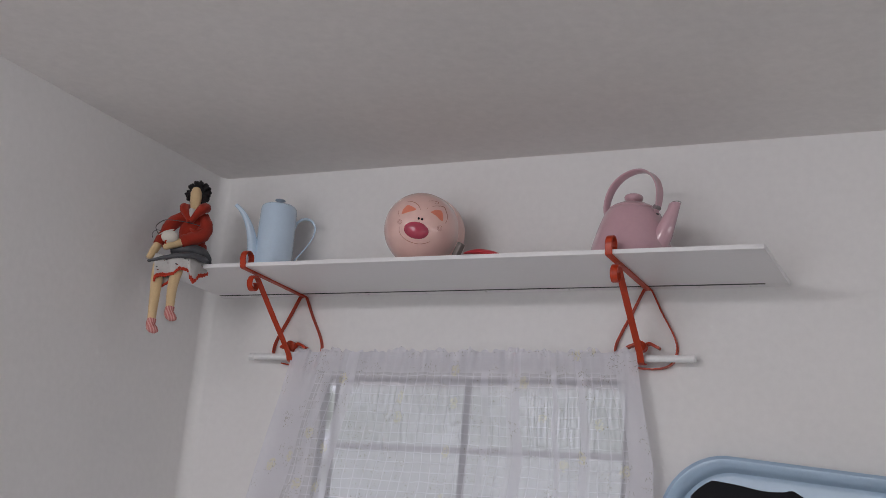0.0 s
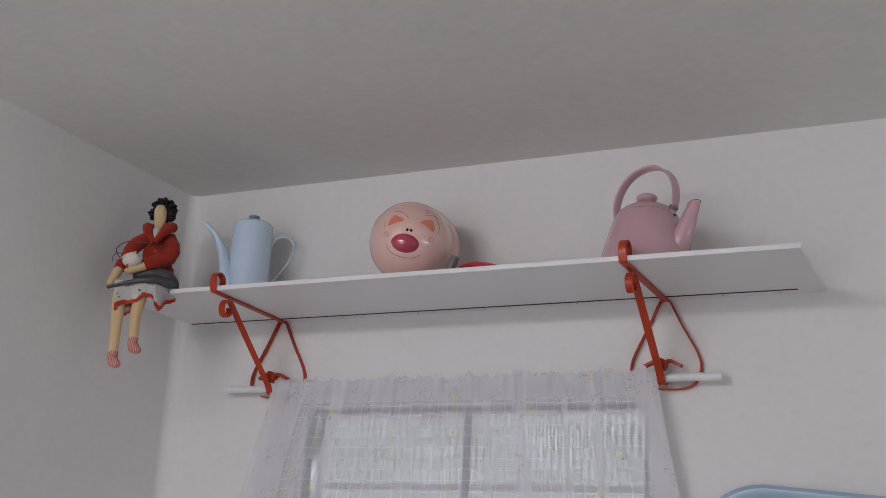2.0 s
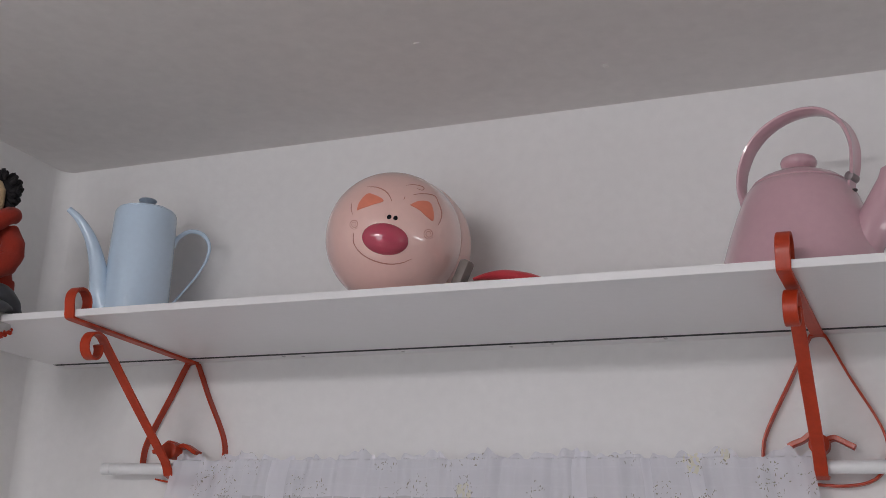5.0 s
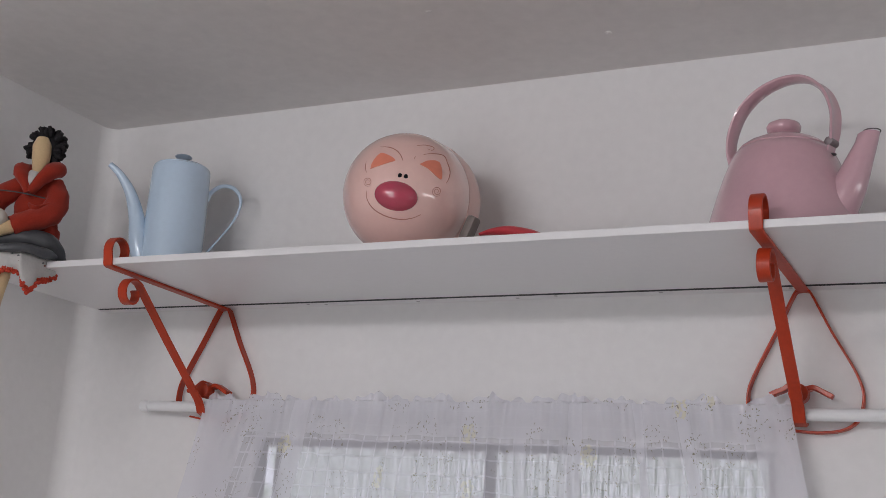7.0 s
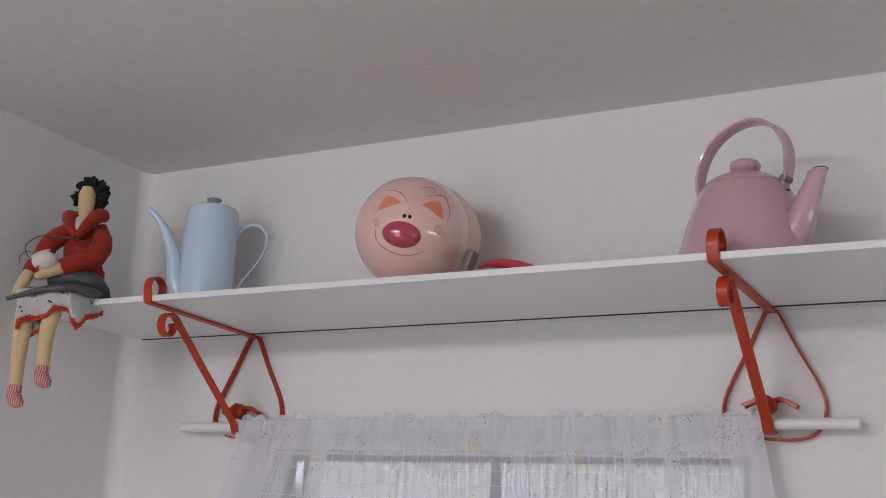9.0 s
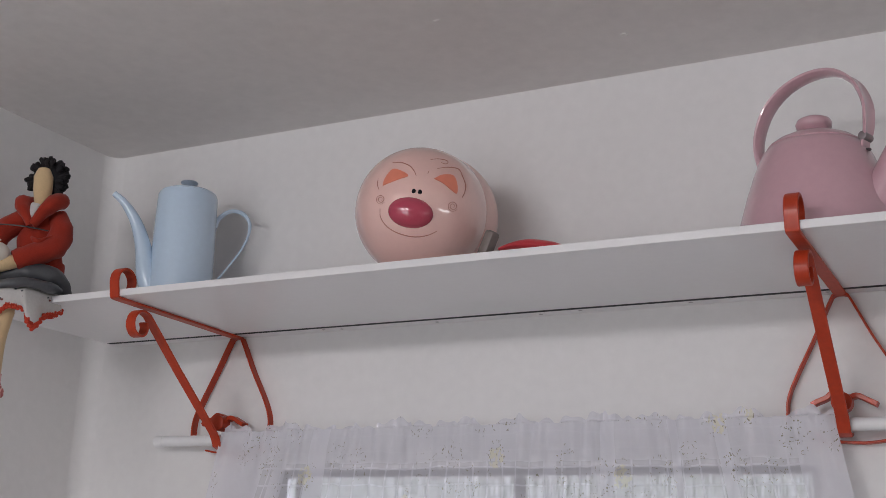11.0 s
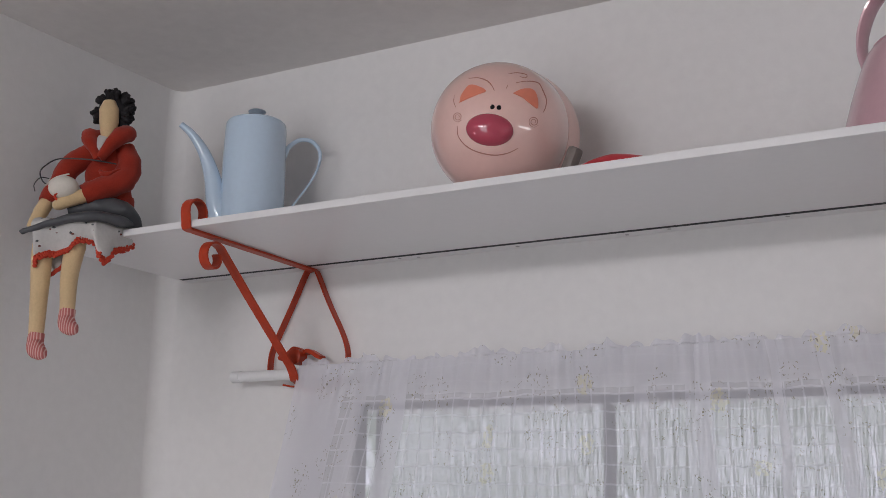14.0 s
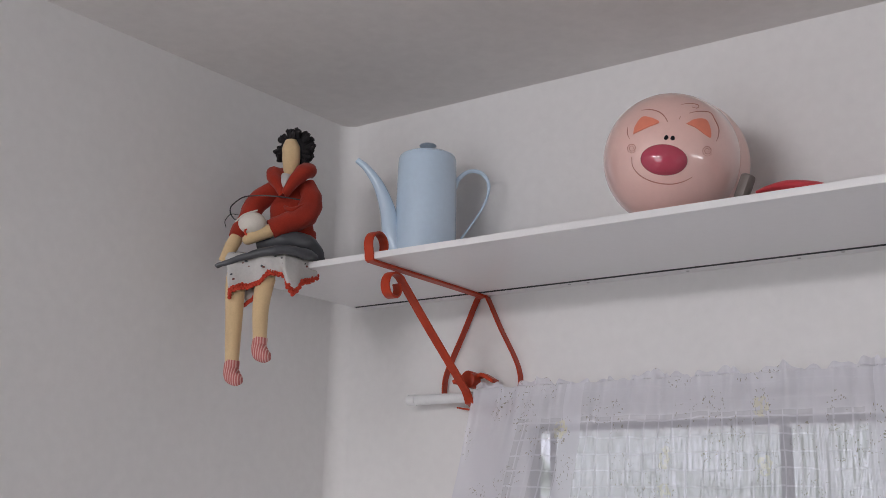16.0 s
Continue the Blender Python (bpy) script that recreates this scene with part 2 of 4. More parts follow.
# ---- mesh helpers ----
def mesh_of(name, bm, mats, smooth=True, angle=40):
    me = bpy.data.meshes.new(name)
    bmesh.ops.recalc_face_normals(bm, faces=bm.faces[:])
    bm.to_mesh(me)
    bm.free()
    for m in (mats if isinstance(mats, (list, tuple)) else [mats]):
        me.materials.append(m)
    if smooth:
        me.shade_smooth()
        me.set_sharp_from_angle(angle=radians(angle))
    return me


def part(name, bm, mat, parent=None, label="", smooth=True, angle=40):
    ob = new(name, mesh_of(name, bm, mat, smooth, angle))
    if parent:
        ob.parent = parent
    return tagged(ob, label)


def thing(name, place, label, category, group=""):
    ob = new(name)
    ob.empty_display_size = 0.05
    ob.location = place
    return tagged(ob, label, category, group)


def add_box(bm, lo, hi, bevel=0.0):
    c = [(a + b) / 2 for a, b in zip(lo, hi)]
    s = [b - a for a, b in zip(lo, hi)]
    made = bmesh.ops.create_cube(bm, size=1.0, matrix=Matrix.Translation(c) @ Matrix.Diagonal((*s, 1)))
    if bevel:
        edges = list({e for v in made["verts"] for e in v.link_edges})
        bmesh.ops.bevel(bm, geom=edges, offset=bevel, segments=2, affect="EDGES", profile=0.5)
    return bm


def box(lo, hi, bevel=0.0):
    return add_box(bmesh.new(), lo, hi, bevel)


def rings(bm, loops, close_ends=True, index=0):
    """Join rings of points into a skin."""
    rows = [[bm.verts.new(p) for p in ring] for ring in loops]
    n = len(rows[0])
    for a, b in zip(rows, rows[1:]):
        for i in range(n):
            f = bm.faces.new((a[i], a[(i + 1) % n], b[(i + 1) % n], b[i]))
            f.material_index = index
    if close_ends:
        for row in (rows[0], rows[-1]):
            bm.faces.new(row).material_index = index
    return bm


def lathe(bm, profile, seg=48, centre=(0, 0, 0), index=0, close=True):
    cx, cy, cz = centre
    loops = [[(cx + max(r, 1e-5) * math.cos(2 * math.pi * i / seg), cy + max(r, 1e-5) * math.sin(2 * math.pi * i / seg), cz + z) for i in range(seg)] for r, z in profile]
    return rings(bm, loops, close, index)


def smooth_line(points, steps=6):
    """A Catmull-Rom line through the points."""
    p = [Vector(q) for q in points]
    p = [2 * p[0] - p[1]] + p + [2 * p[-1] - p[-2]]
    out = []
    for i in range(1, len(p) - 2):
        for k in range(steps):
            t = k / steps
            out.append(0.5 * (2 * p[i] + (p[i + 1] - p[i - 1]) * t + (2 * p[i - 1] - 5 * p[i] + 4 * p[i + 1] - p[i + 2]) * t * t + (3 * p[i] - p[i - 1] - 3 * p[i + 1] + p[i + 2]) * t ** 3))
    return out + [p[-2]]


def lerp_list(vals, n):
    return [float(v) for v in np.interp(np.linspace(0, len(vals) - 1, n), range(len(vals)), vals)]


def tube(bm, points, radii, seg=12, flat=1.0, index=0, steps=6, side=None):
    """A round limb along a smooth line; flat squashes it across side."""
    line = smooth_line(points, steps) if steps > 1 else [Vector(q) for q in points]
    rad = lerp_list(radii if isinstance(radii, (list, tuple)) else [radii, radii], len(line))
    up = Vector(side) if side else Vector((0.13, 0.2, 0.97))
    loops = []
    for i, p in enumerate(line):
        d = (line[min(i + 1, len(line) - 1)] - line[max(i - 1, 0)]).normalized()
        a = d.cross(up)
        a = a.normalized() if a.length > 1e-4 else d.orthogonal().normalized()
        b = a.cross(d).normalized()
        loops.append([p + rad[i] * (a * math.cos(2 * math.pi * k / seg) + b * flat * math.sin(2 * math.pi * k / seg)) for k in range(seg)])
    return rings(bm, loops, True, index)


def strap(bm, points, across, width, thick, steps=1, bevel=0.0008):
    """A flat iron bar bent along points, its width lying along across."""
    line = smooth_line(points, steps) if steps > 1 else [Vector(q) for q in points]
    w = Vector(across).normalized()
    loops = []
    for i, p in enumerate(line):
        d = (line[min(i + 1, len(line) - 1)] - line[max(i - 1, 0)]).normalized()
        n = d.cross(w).normalized()
        h, t, c = width / 2, thick / 2, bevel
        loops.append([p + w * x + n * y for x, y in ((-h + c, -t), (h - c, -t), (h, -t + c), (h, t - c), (h - c, t), (-h + c, t), (-h, t - c), (-h, -t + c))])
    return rings(bm, loops)


def blob(bm, centre, size, index=0, seg=20, turn=None):
    m = Matrix.Translation(centre) @ (turn or Matrix.Identity(4)) @ Matrix.Diagonal((*size, 1))
    made = bmesh.ops.create_uvsphere(bm, u_segments=seg, v_segments=max(6, seg // 2), radius=1.0, matrix=m)
    for f in {f for v in made["verts"] for f in v.link_faces}:
        f.material_index = index
    return bm


# ---- the room ----
def structure(name, bm, mat, label, category, smooth=False):
    ob = part(name, bm, mat, None, label, smooth)
    return tagged(ob, "", category, "", "structure")


X1, Y1 = 3.4, -4.6                       # far ends of the room
WX0, WX1, WZ0, WZ1 = 0.388, 1.178, 0.95, 1.8435   # window opening
wb = bmesh.new()
# the opening widens towards the outside behind a thin inner lip
for y0, y1, a, b in ((0, 0.026, WX0, WX1), (0.026, 0.15, WX0 - 0.13, WX1 + 0.06)):
    for lo, hi in (((-0.15, y0, 0), (a, y1, CEIL)), ((b, y0, 0), (X1 + 0.15, y1, CEIL)),
                   ((a, y0, 0), (b, y1, WZ0)), ((a, y0, WZ1), (b, y1, CEIL))):
        add_box(wb, lo, hi)
structure("wall_north", wb, WALL, "white painted plaster wall with a window opening", "wall")
structure("wall_west", box((-0.15, Y1, 0), (0, 0, CEIL)), WALL, "white painted plaster side wall, bare", "wall")
fillet = bmesh.new()
RF = 0.028
arc = [(RF - RF * math.cos(radians(a)), -RF + RF * math.sin(radians(a))) for a in range(0, 91, 10)]
rings(fillet, [[(x - 0.0002, y + 0.0002, z) for x, y in arc + [(-0.002, 0.002)]] for z in (0.0, CEIL - 0.0005)])
structure("trim", fillet, WALL, "rounded white plaster in the wall corner", "trim", True)
we = bmesh.new()
for lo, hi in (((X1, Y1, 0), (X1 + 0.15, -1.92, CEIL)), ((X1, -0.08, 0), (X1 + 0.15, 0, CEIL)),
               ((X1, -1.92, 0), (X1 + 0.15, -0.08, 1.64)), ((X1, -1.92, 1.86), (X1 + 0.15, -0.08, CEIL))):
    add_box(we, lo, hi)
structure("wall_east", we, WALL, "white painted plaster wall with a low strip window", "wall")
# unseen wall; its doorway-sized opening is made up to hold the fill lamp
ws = bmesh.new()
for lo, hi in (((-0.15, Y1 - 0.15, 0), (-0.15 + 0.002, Y1, CEIL)), ((1.36, Y1 - 0.15, 0), (X1 + 0.15, Y1, CEIL)), ((-0.148, Y1 - 0.15, 2.16), (1.36, Y1, CEIL))):
    add_box(ws, lo, hi)
structure("wall_south", ws, WALL, "unseen white plaster wall, opening added for the rear fill lamp", "wall")
structure("floor", box((-0.15, Y1 - 0.15, -0.1), (X1 + 0.15, 0.15, 0)), FLOOR, "plain beige tiled kitchen floor", "floor")
cb = box((-0.15, Y1 - 0.15, CEIL), (X1 + 0.15, 0.15, CEIL + 0.1))
for fx, fy, fs in ((0.980, -0.124, 0.0040), (0.979, -0.122, 0.0045), (0.773, -0.255, 0.0050), (0.979, -0.118, 0.0040)):
    blob(cb, (fx, fy, CEIL), (fs, fs * 0.6, 0.0015), 0, 10)     # dried drips of paint
structure("ceiling", cb, CEILING, "off-white painted plaster ceiling, slightly uneven", "ceiling")

# ---- the window ----
window = tagged(new("window_1"), "grey metal window with fluted upper panes behind a sheer curtain", "window", "", "structure")
window.location = (WX0, 0.008, WZ0)
WW, WH = WX1 - WX0, WZ1 - WZ0
FR = 0.0110
MX = 0.388                               # the mullion's near edge
TRANS = 0.720                            # height of the rail over the lower panes
fr = bmesh.new()
add_box(fr, (0, 0, WH - 0.0085), (WW, 0.014, WH), 0.002)
add_box(fr, (0, 0, 0), (WW, 0.014, FR), 0.002)
add_box(fr, (0, 0, FR), (0.012, 0.014, WH - 0.0085), 0.002)
add_box(fr, (WW - FR, 0, FR), (WW, 0.014, WH - 0.0085), 0.002)
part("window_frame", fr, ALU, window, "grey metal frame", False)
part("mullion", box((MX, -0.002, FR), (MX + FR, 0.016, WH - FR), 0.002), ALU, window, "", False)
SIDE = 0.034                             # a narrow clear side light
part("mullion", box((SIDE, 0.0, FR), (SIDE + 0.009, 0.014, WH - FR), 0.002), ALU, window, "", False)
pane = part("pane", box((0.012, 0.006, FR), (SIDE, 0.010, WH - FR)), CLEAR, window, "narrow clear glass pane", False)
pane.visible_shadow = False
for a, b in ((SIDE + 0.009, MX), (MX + FR, WW - FR)):
    part("transom", box((a, 0.001, TRANS), (b, 0.013, TRANS + 0.012), 0.001), RAIL, window, "pale metal rail", False)
    ribs = bmesh.new()
    n = int((b - a) / 0.0025)
    xs = [a + (b - a) * i / n for i in range(n + 1)]
    lower, upper = TRANS + 0.012, WH - 0.0085
    levels = []
    for j in range(41):
        z = lower + (upper - lower) * j / 40
        fronts = [0.007 + 0.0017 * math.sin(2 * math.pi * x / 0.016 + 0.25 * math.sin(70 * z + 9 * x)) + 0.0003 * math.sin(130 * z + 60 * math.sin(5 * x)) for x in xs]
        levels.append([(x, y, z) for x, y in zip(xs, fronts)] + [(x, 0.0125, z) for x in reversed(xs)])
    rings(ribs, levels)
    pane = part("pane", ribs, FLUTED, window, "vertically fluted glass pane")
    pane.visible_shadow = False
    pane = part("pane", box((a, 0.006, FR), (b, 0.010, TRANS)), FROSTED, window, "milky obscured glass pane", False)
    pane.visible_shadow = False

structure("backdrop", box((-6, 5.0, -1), (8, 5.02, 5)), GARDEN, "bright blurred garden and pale house outside", "backdrop")
structure("ground", box((-60, -60, -0.4), (60, 60, -0.11)), FLOOR, "pale paved yard outside the window", "ground")


# ---- the shelf ----
shelf = thing("wall_shelf", (0, 0, SHELF), "long white melamine wall shelf on two red iron brackets", "shelf")
TH = TOP - SHELF
SX0, SX1 = 0.054, 1.522
GX0, GX1, GY0, GY1 = 0.059, 1.474, -0.0318, -0.0253
bd = bmesh.new()
add_box(bd, (SX0, -0.299, 0.0), (SX1, GY0, TH), 0.0008)
add_box(bd, (SX0, GY1, 0.0), (SX1, -0.001, TH), 0.0006)
add_box(bd, (SX0, GY0 - 0.001, 0.0003), (GX0, GY1 + 0.001, TH - 0.0003))
add_box(bd, (GX1, GY0 - 0.001, 0.0003), (SX1, GY1 + 0.001, TH - 0.0003))
part("board", bd, MELAMINE, shelf, "white melamine board", False)
# solid strip fills the gap, its shade put into the colour
part("seam", box((GX0, GY0 - 0.0006, -0.0004), (GX1, GY1 + 0.0006, TH - 0.001)), SEAM_SHADE, shelf, "near-black strip standing for shade in the back seam", False)
for x in (0.47, 0.50, 0.66, 0.82, 0.88, 1.03, 1.20, 1.33, 1.44):
    s = bmesh.new()
    lathe(s, [(0.0012, 0.0005), (0.0028, -0.0001), (0.0024, -0.0006), (0.0007, -0.0008)], 12, (x, -0.015 + 0.004 * math.sin(40 * x), 0))
    part("screw", s, SCREW, shelf, "small flat screw head")


# ---- the brackets ----
def bracket():
    b = thing("shelf_bracket", (0, 0, 0), "orange-red painted wrought iron bracket with curled ends", "bracket", "shelf brackets")
    W, T = 0.0150, 0.0035
    z = SHELF - T / 2 - 0.0003
    # flat arm under the board, its front end rolled up in a curl over the edge
    cy, cz, r = -0.2840, 2.0715, 0.0205
    arm = [(0, -0.004, z), (0, -0.15, z), (0, -0.2965, z), (0, -0.3002, z + 0.0012), (0, -0.3016, z + 0.0045), (0, -0.3022, TOP - 0.001)]
    for k in range(5, 23):
        a = radians(-95 - 15.5 * k)
        rr = r * (1 - 0.027 * max(0, k - 7))
        arm.append((0, cy + rr * math.cos(a), cz + rr * math.sin(a) * 1.02))
    bm = bmesh.new()
    strap(bm, arm, (1, 0, 0), W, T)
    part("arm", bm, RED_IRON, b)
    # slanting strut whose upper end rolls into a second curl
    cy, cz, r = -0.2455, 2.0200, 0.0215
    curl = []
    for k in range(24):
        a = radians(62 + 14.5 * k)
        rr = r * (1 - 0.022 * k)
        curl.append((0, cy + rr * math.cos(a), cz + rr * math.sin(a)))
    curl.reverse()
    low = [(0, -0.2300, 2.0370), (0, -0.15, 1.9715), (0, -0.0525, 1.8945), (0, -0.0455, 1.8855), (0, -0.0415, 1.8770), (0, -0.0300, 1.8735), (0, -0.0185, 1.8765)]
    bm = bmesh.new()
    strap(bm, curl + low, (1, 0, 0), W, T)
    part("strut", bm, RED_IRON, b)
    # pear-shaped loop that lies on the wall
    pts = [(-0.040, 1.8735), (-0.022, 1.8705), (0.004, 1.8680), (0.024, 1.8676), (0.048, 1.8715), (0.064, 1.883), (0.0705, 1.902), (0.070, 1.922), (0.060, 1.948), (0.034, 1.995), (0.012, 2.040), (0.006, 2.047),
           (-0.006, 2.047), (-0.012, 2.040), (-0.033, 1.995), (-0.0555, 1.950), (-0.0665, 1.924), (-0.0690, 1.905), (-0.0685, 1.890)]
    bm = bmesh.new()
    strap(bm, [(x, -0.0085, zz) for x, zz in pts], (0, 1, 0), 0.014, 0.0028, steps=5)
    part("wall_loop", bm, RED_IRON, b)
    # small wavy bow with a rolled knuckle, over the rod
    bow = [(-0.037, 1.9120), (-0.030, 1.9155), (-0.020, 1.9195), (-0.011, 1.9260), (-0.002, 1.9235), (0.006, 1.9195), (0.014, 1.9215), (0.021, 1.9190), (0.030, 1.9140), (0.037, 1.9105)]
    bm = bmesh.new()
    strap(bm, [(x, -0.0260, zz - 0.001) for x, zz in bow], (0, 1, 0), 0.016, 0.0060, steps=4)
    part("bow", bm, RED_IRON, b)
    bm = bmesh.new()
    lathe(bm, [(0.0105, -0.010), (0.0118, -0.009), (0.0118, 0.009), (0.0105, 0.010)], 24)
    bmesh.ops.transform(bm, matrix=pose(-0.001, -0.036, 1.9115, 90, 0, 0), verts=bm.verts[:])
    part("knuckle", bm, RED_IRON, b, "short rolled iron sleeve")
    return b


left = bracket()
left.location = (0.307, 0, 0)
copy_thing(left, pose(1.2135, 0, 0))
left.rotation_euler = (0, 0, radians(2.4))     # knocked a little askew

# ---- curtain rod and curtain ----
ROD_Y, ROD_Z = -0.030, 1.8870
rod = thing("curtain_rod", (0, 0, 0), "plain white plastic curtain rod held by the brackets", "curtain rod")
bm = bmesh.new()
tube(bm, [(0.185, ROD_Y, ROD_Z), (1.327, ROD_Y, ROD_Z)], [0.0080, 0.0080], 24, steps=1)
part("tube", bm, ROD_WHITE, rod)
for x, s in ((0.185, -1), (1.327, 1)):
    bm = bmesh.new()
    tube(bm, [(x - s * 0.012, ROD_Y, ROD_Z), (x + s * 0.003, ROD_Y, ROD_Z), (x + s * 0.0042, ROD_Y, ROD_Z)], [0.0088, 0.0088, 0.0076], 24, steps=1)
    part("end_cap", bm, ROD_WHITE, rod)


def curtain():
    """One sheet gathered on the rod, a frill over it, falling wider towards the hem."""
    nu, rowz = 320, []
    top, hem = 1.903, 1.02
    rowz = [top, top - 0.003, top - 0.005, 1.8965, 1.8875, 1.8785, 1.872, 1.864] + [1.855 - 0.835 * (k / 40) for k in range(1, 41)]
    bm = bmesh.new()
    lay = bm.loops.layers.uv.new("cloth")
    grid, uvs = [], []
    for z in rowz:
        drop = max(0.0, 1.90 - z)
        x0 = 0.3185 - 0.255 * drop + 0.05 * drop ** 2
        x1 = 1.2030 + 0.21 * min(drop, 0.25)
        row, urow = [], []
        for i in range(nu + 1):
            u = i / nu
            x = x0 + (x1 - x0) * u
            sway = math.sin(17 * u + 1.3) + 0.6 * math.sin(41 * u + 0.4 + drop) + 0.45 * math.sin(73 * u + 2.0)
            tight = math.sin(150 * u + 3 * math.sin(9 * u)) + 0.7 * math.sin(233 * u + 1.0)
            near = max(0.0, 1 - drop / 0.10)
            y = -0.030 - 0.0155 + 0.0030 * tight * near + 0.0052 * sway * min(1.0, drop / 0.12)
            y -= 0.006 * min(1, drop / 0.2)
            zz = z
            if z > 1.8965:
                y += 0.006
                zz += (0.0036 * math.sin(47 * u + 2 * math.sin(13 * u)) + 0.0034 * math.sin(121 * u + 2 * math.sin(31 * u)) + 0.0024 * math.sin(301 * u + 3 * math.sin(17 * u))) * (z - 1.8965) / 0.0065
                y += 0.004 * math.sin(180 * u)
            row.append(bm.verts.new((x + 0.0016 * math.sin(60 * u + 12 * drop), min(y, -0.006), zz)))
            urow.append((u * 1.25 + 0.004 * math.sin(25 * z + 20 * u), z))
        grid.append(row)
        uvs.append(urow)
    for j in range(len(grid) - 1):
        for i in range(nu):
            f = bm.faces.new((grid[j][i], grid[j + 1][i], grid[j + 1][i + 1], grid[j][i + 1]))
            for loop, (jj, ii) in zip(f.loops, ((j, i), (j + 1, i), (j + 1, i + 1), (j, i + 1))):
                loop[lay].uv = uvs[jj][ii]
    ob = part("curtain", bm, VOILE)
    return tagged(ob, "sheer white checked voile curtain with small yellow flower sprigs", "curtain")


curtain()


# ---- pale blue coffee pot ----
def coffee_pot():
    pot = thing("coffee_pot", (0.274, -0.118, TOP), "slender pale blue porcelain coffee pot with a lid", "coffee pot")
    bm = bmesh.new()
    lathe(bm, [(0.040, 0.0), (0.0462, 0.001), (0.0470, 0.004), (0.0472, 0.05), (0.0468, 0.11), (0.0460, 0.16), (0.0454, 0.186), (0.0448, 0.1915), (0.0435, 0.1945), (0.0415, 0.1955)], 64)
    part("body", bm, BLUE_CHINA, pot)
    bm = bmesh.new()
    lathe(bm, [(0.0412, 0.1952), (0.0415, 0.1966), (0.036, 0.1995), (0.024, 0.2025), (0.011, 0.2040), (0.0070, 0.2046)], 48)
    lid = part("lid", bm, BLUE_CHINA, pot)
    bm = bmesh.new()
    lathe(bm, [(0.0068, 0.2042), (0.0062, 0.2075), (0.0085, 0.2105), (0.0125, 0.2125), (0.0135, 0.2142), (0.0120, 0.2160), (0.006, 0.2172), (0.0005, 0.2175)], 40)
    part("knob", bm, CHINA_WHITE, lid, "worn grey-blue knob")
    d = Vector((-0.72, -0.69, 0)).normalized()
    up = Vector((0, 0, 1))
    bm = bmesh.new()
    tube(bm, [d * 0.034 + up * 0.026, d * 0.050 + up * 0.060, d * 0.0595 + up * 0.105, d * 0.074 + up * 0.143, d * 0.093 + up * 0.170, d * 0.110 + up * 0.184], [0.0165, 0.0155, 0.0122, 0.0088, 0.0060, 0.0044], 24, steps=7)
    part("spout", bm, BLUE_CHINA, pot)
    e = -d
    bm = bmesh.new()
    tube(bm, [e * 0.043 + up * 0.148, e * 0.050 + up * 0.163, e * 0.066 + up * 0.176, e * 0.085 + up * 0.175, e * 0.097 + up * 0.160, e * 0.096 + up * 0.138, e * 0.085 + up * 0.112, e * 0.066 + up * 0.082, e * 0.046 + up * 0.052], [0.0050, 0.0036, 0.0032, 0.0032, 0.0028, 0.0022, 0.0018, 0.0016, 0.0024], 14, steps=7)
    part("handle", bm, BLUE_CHINA, pot)


coffee_pot()


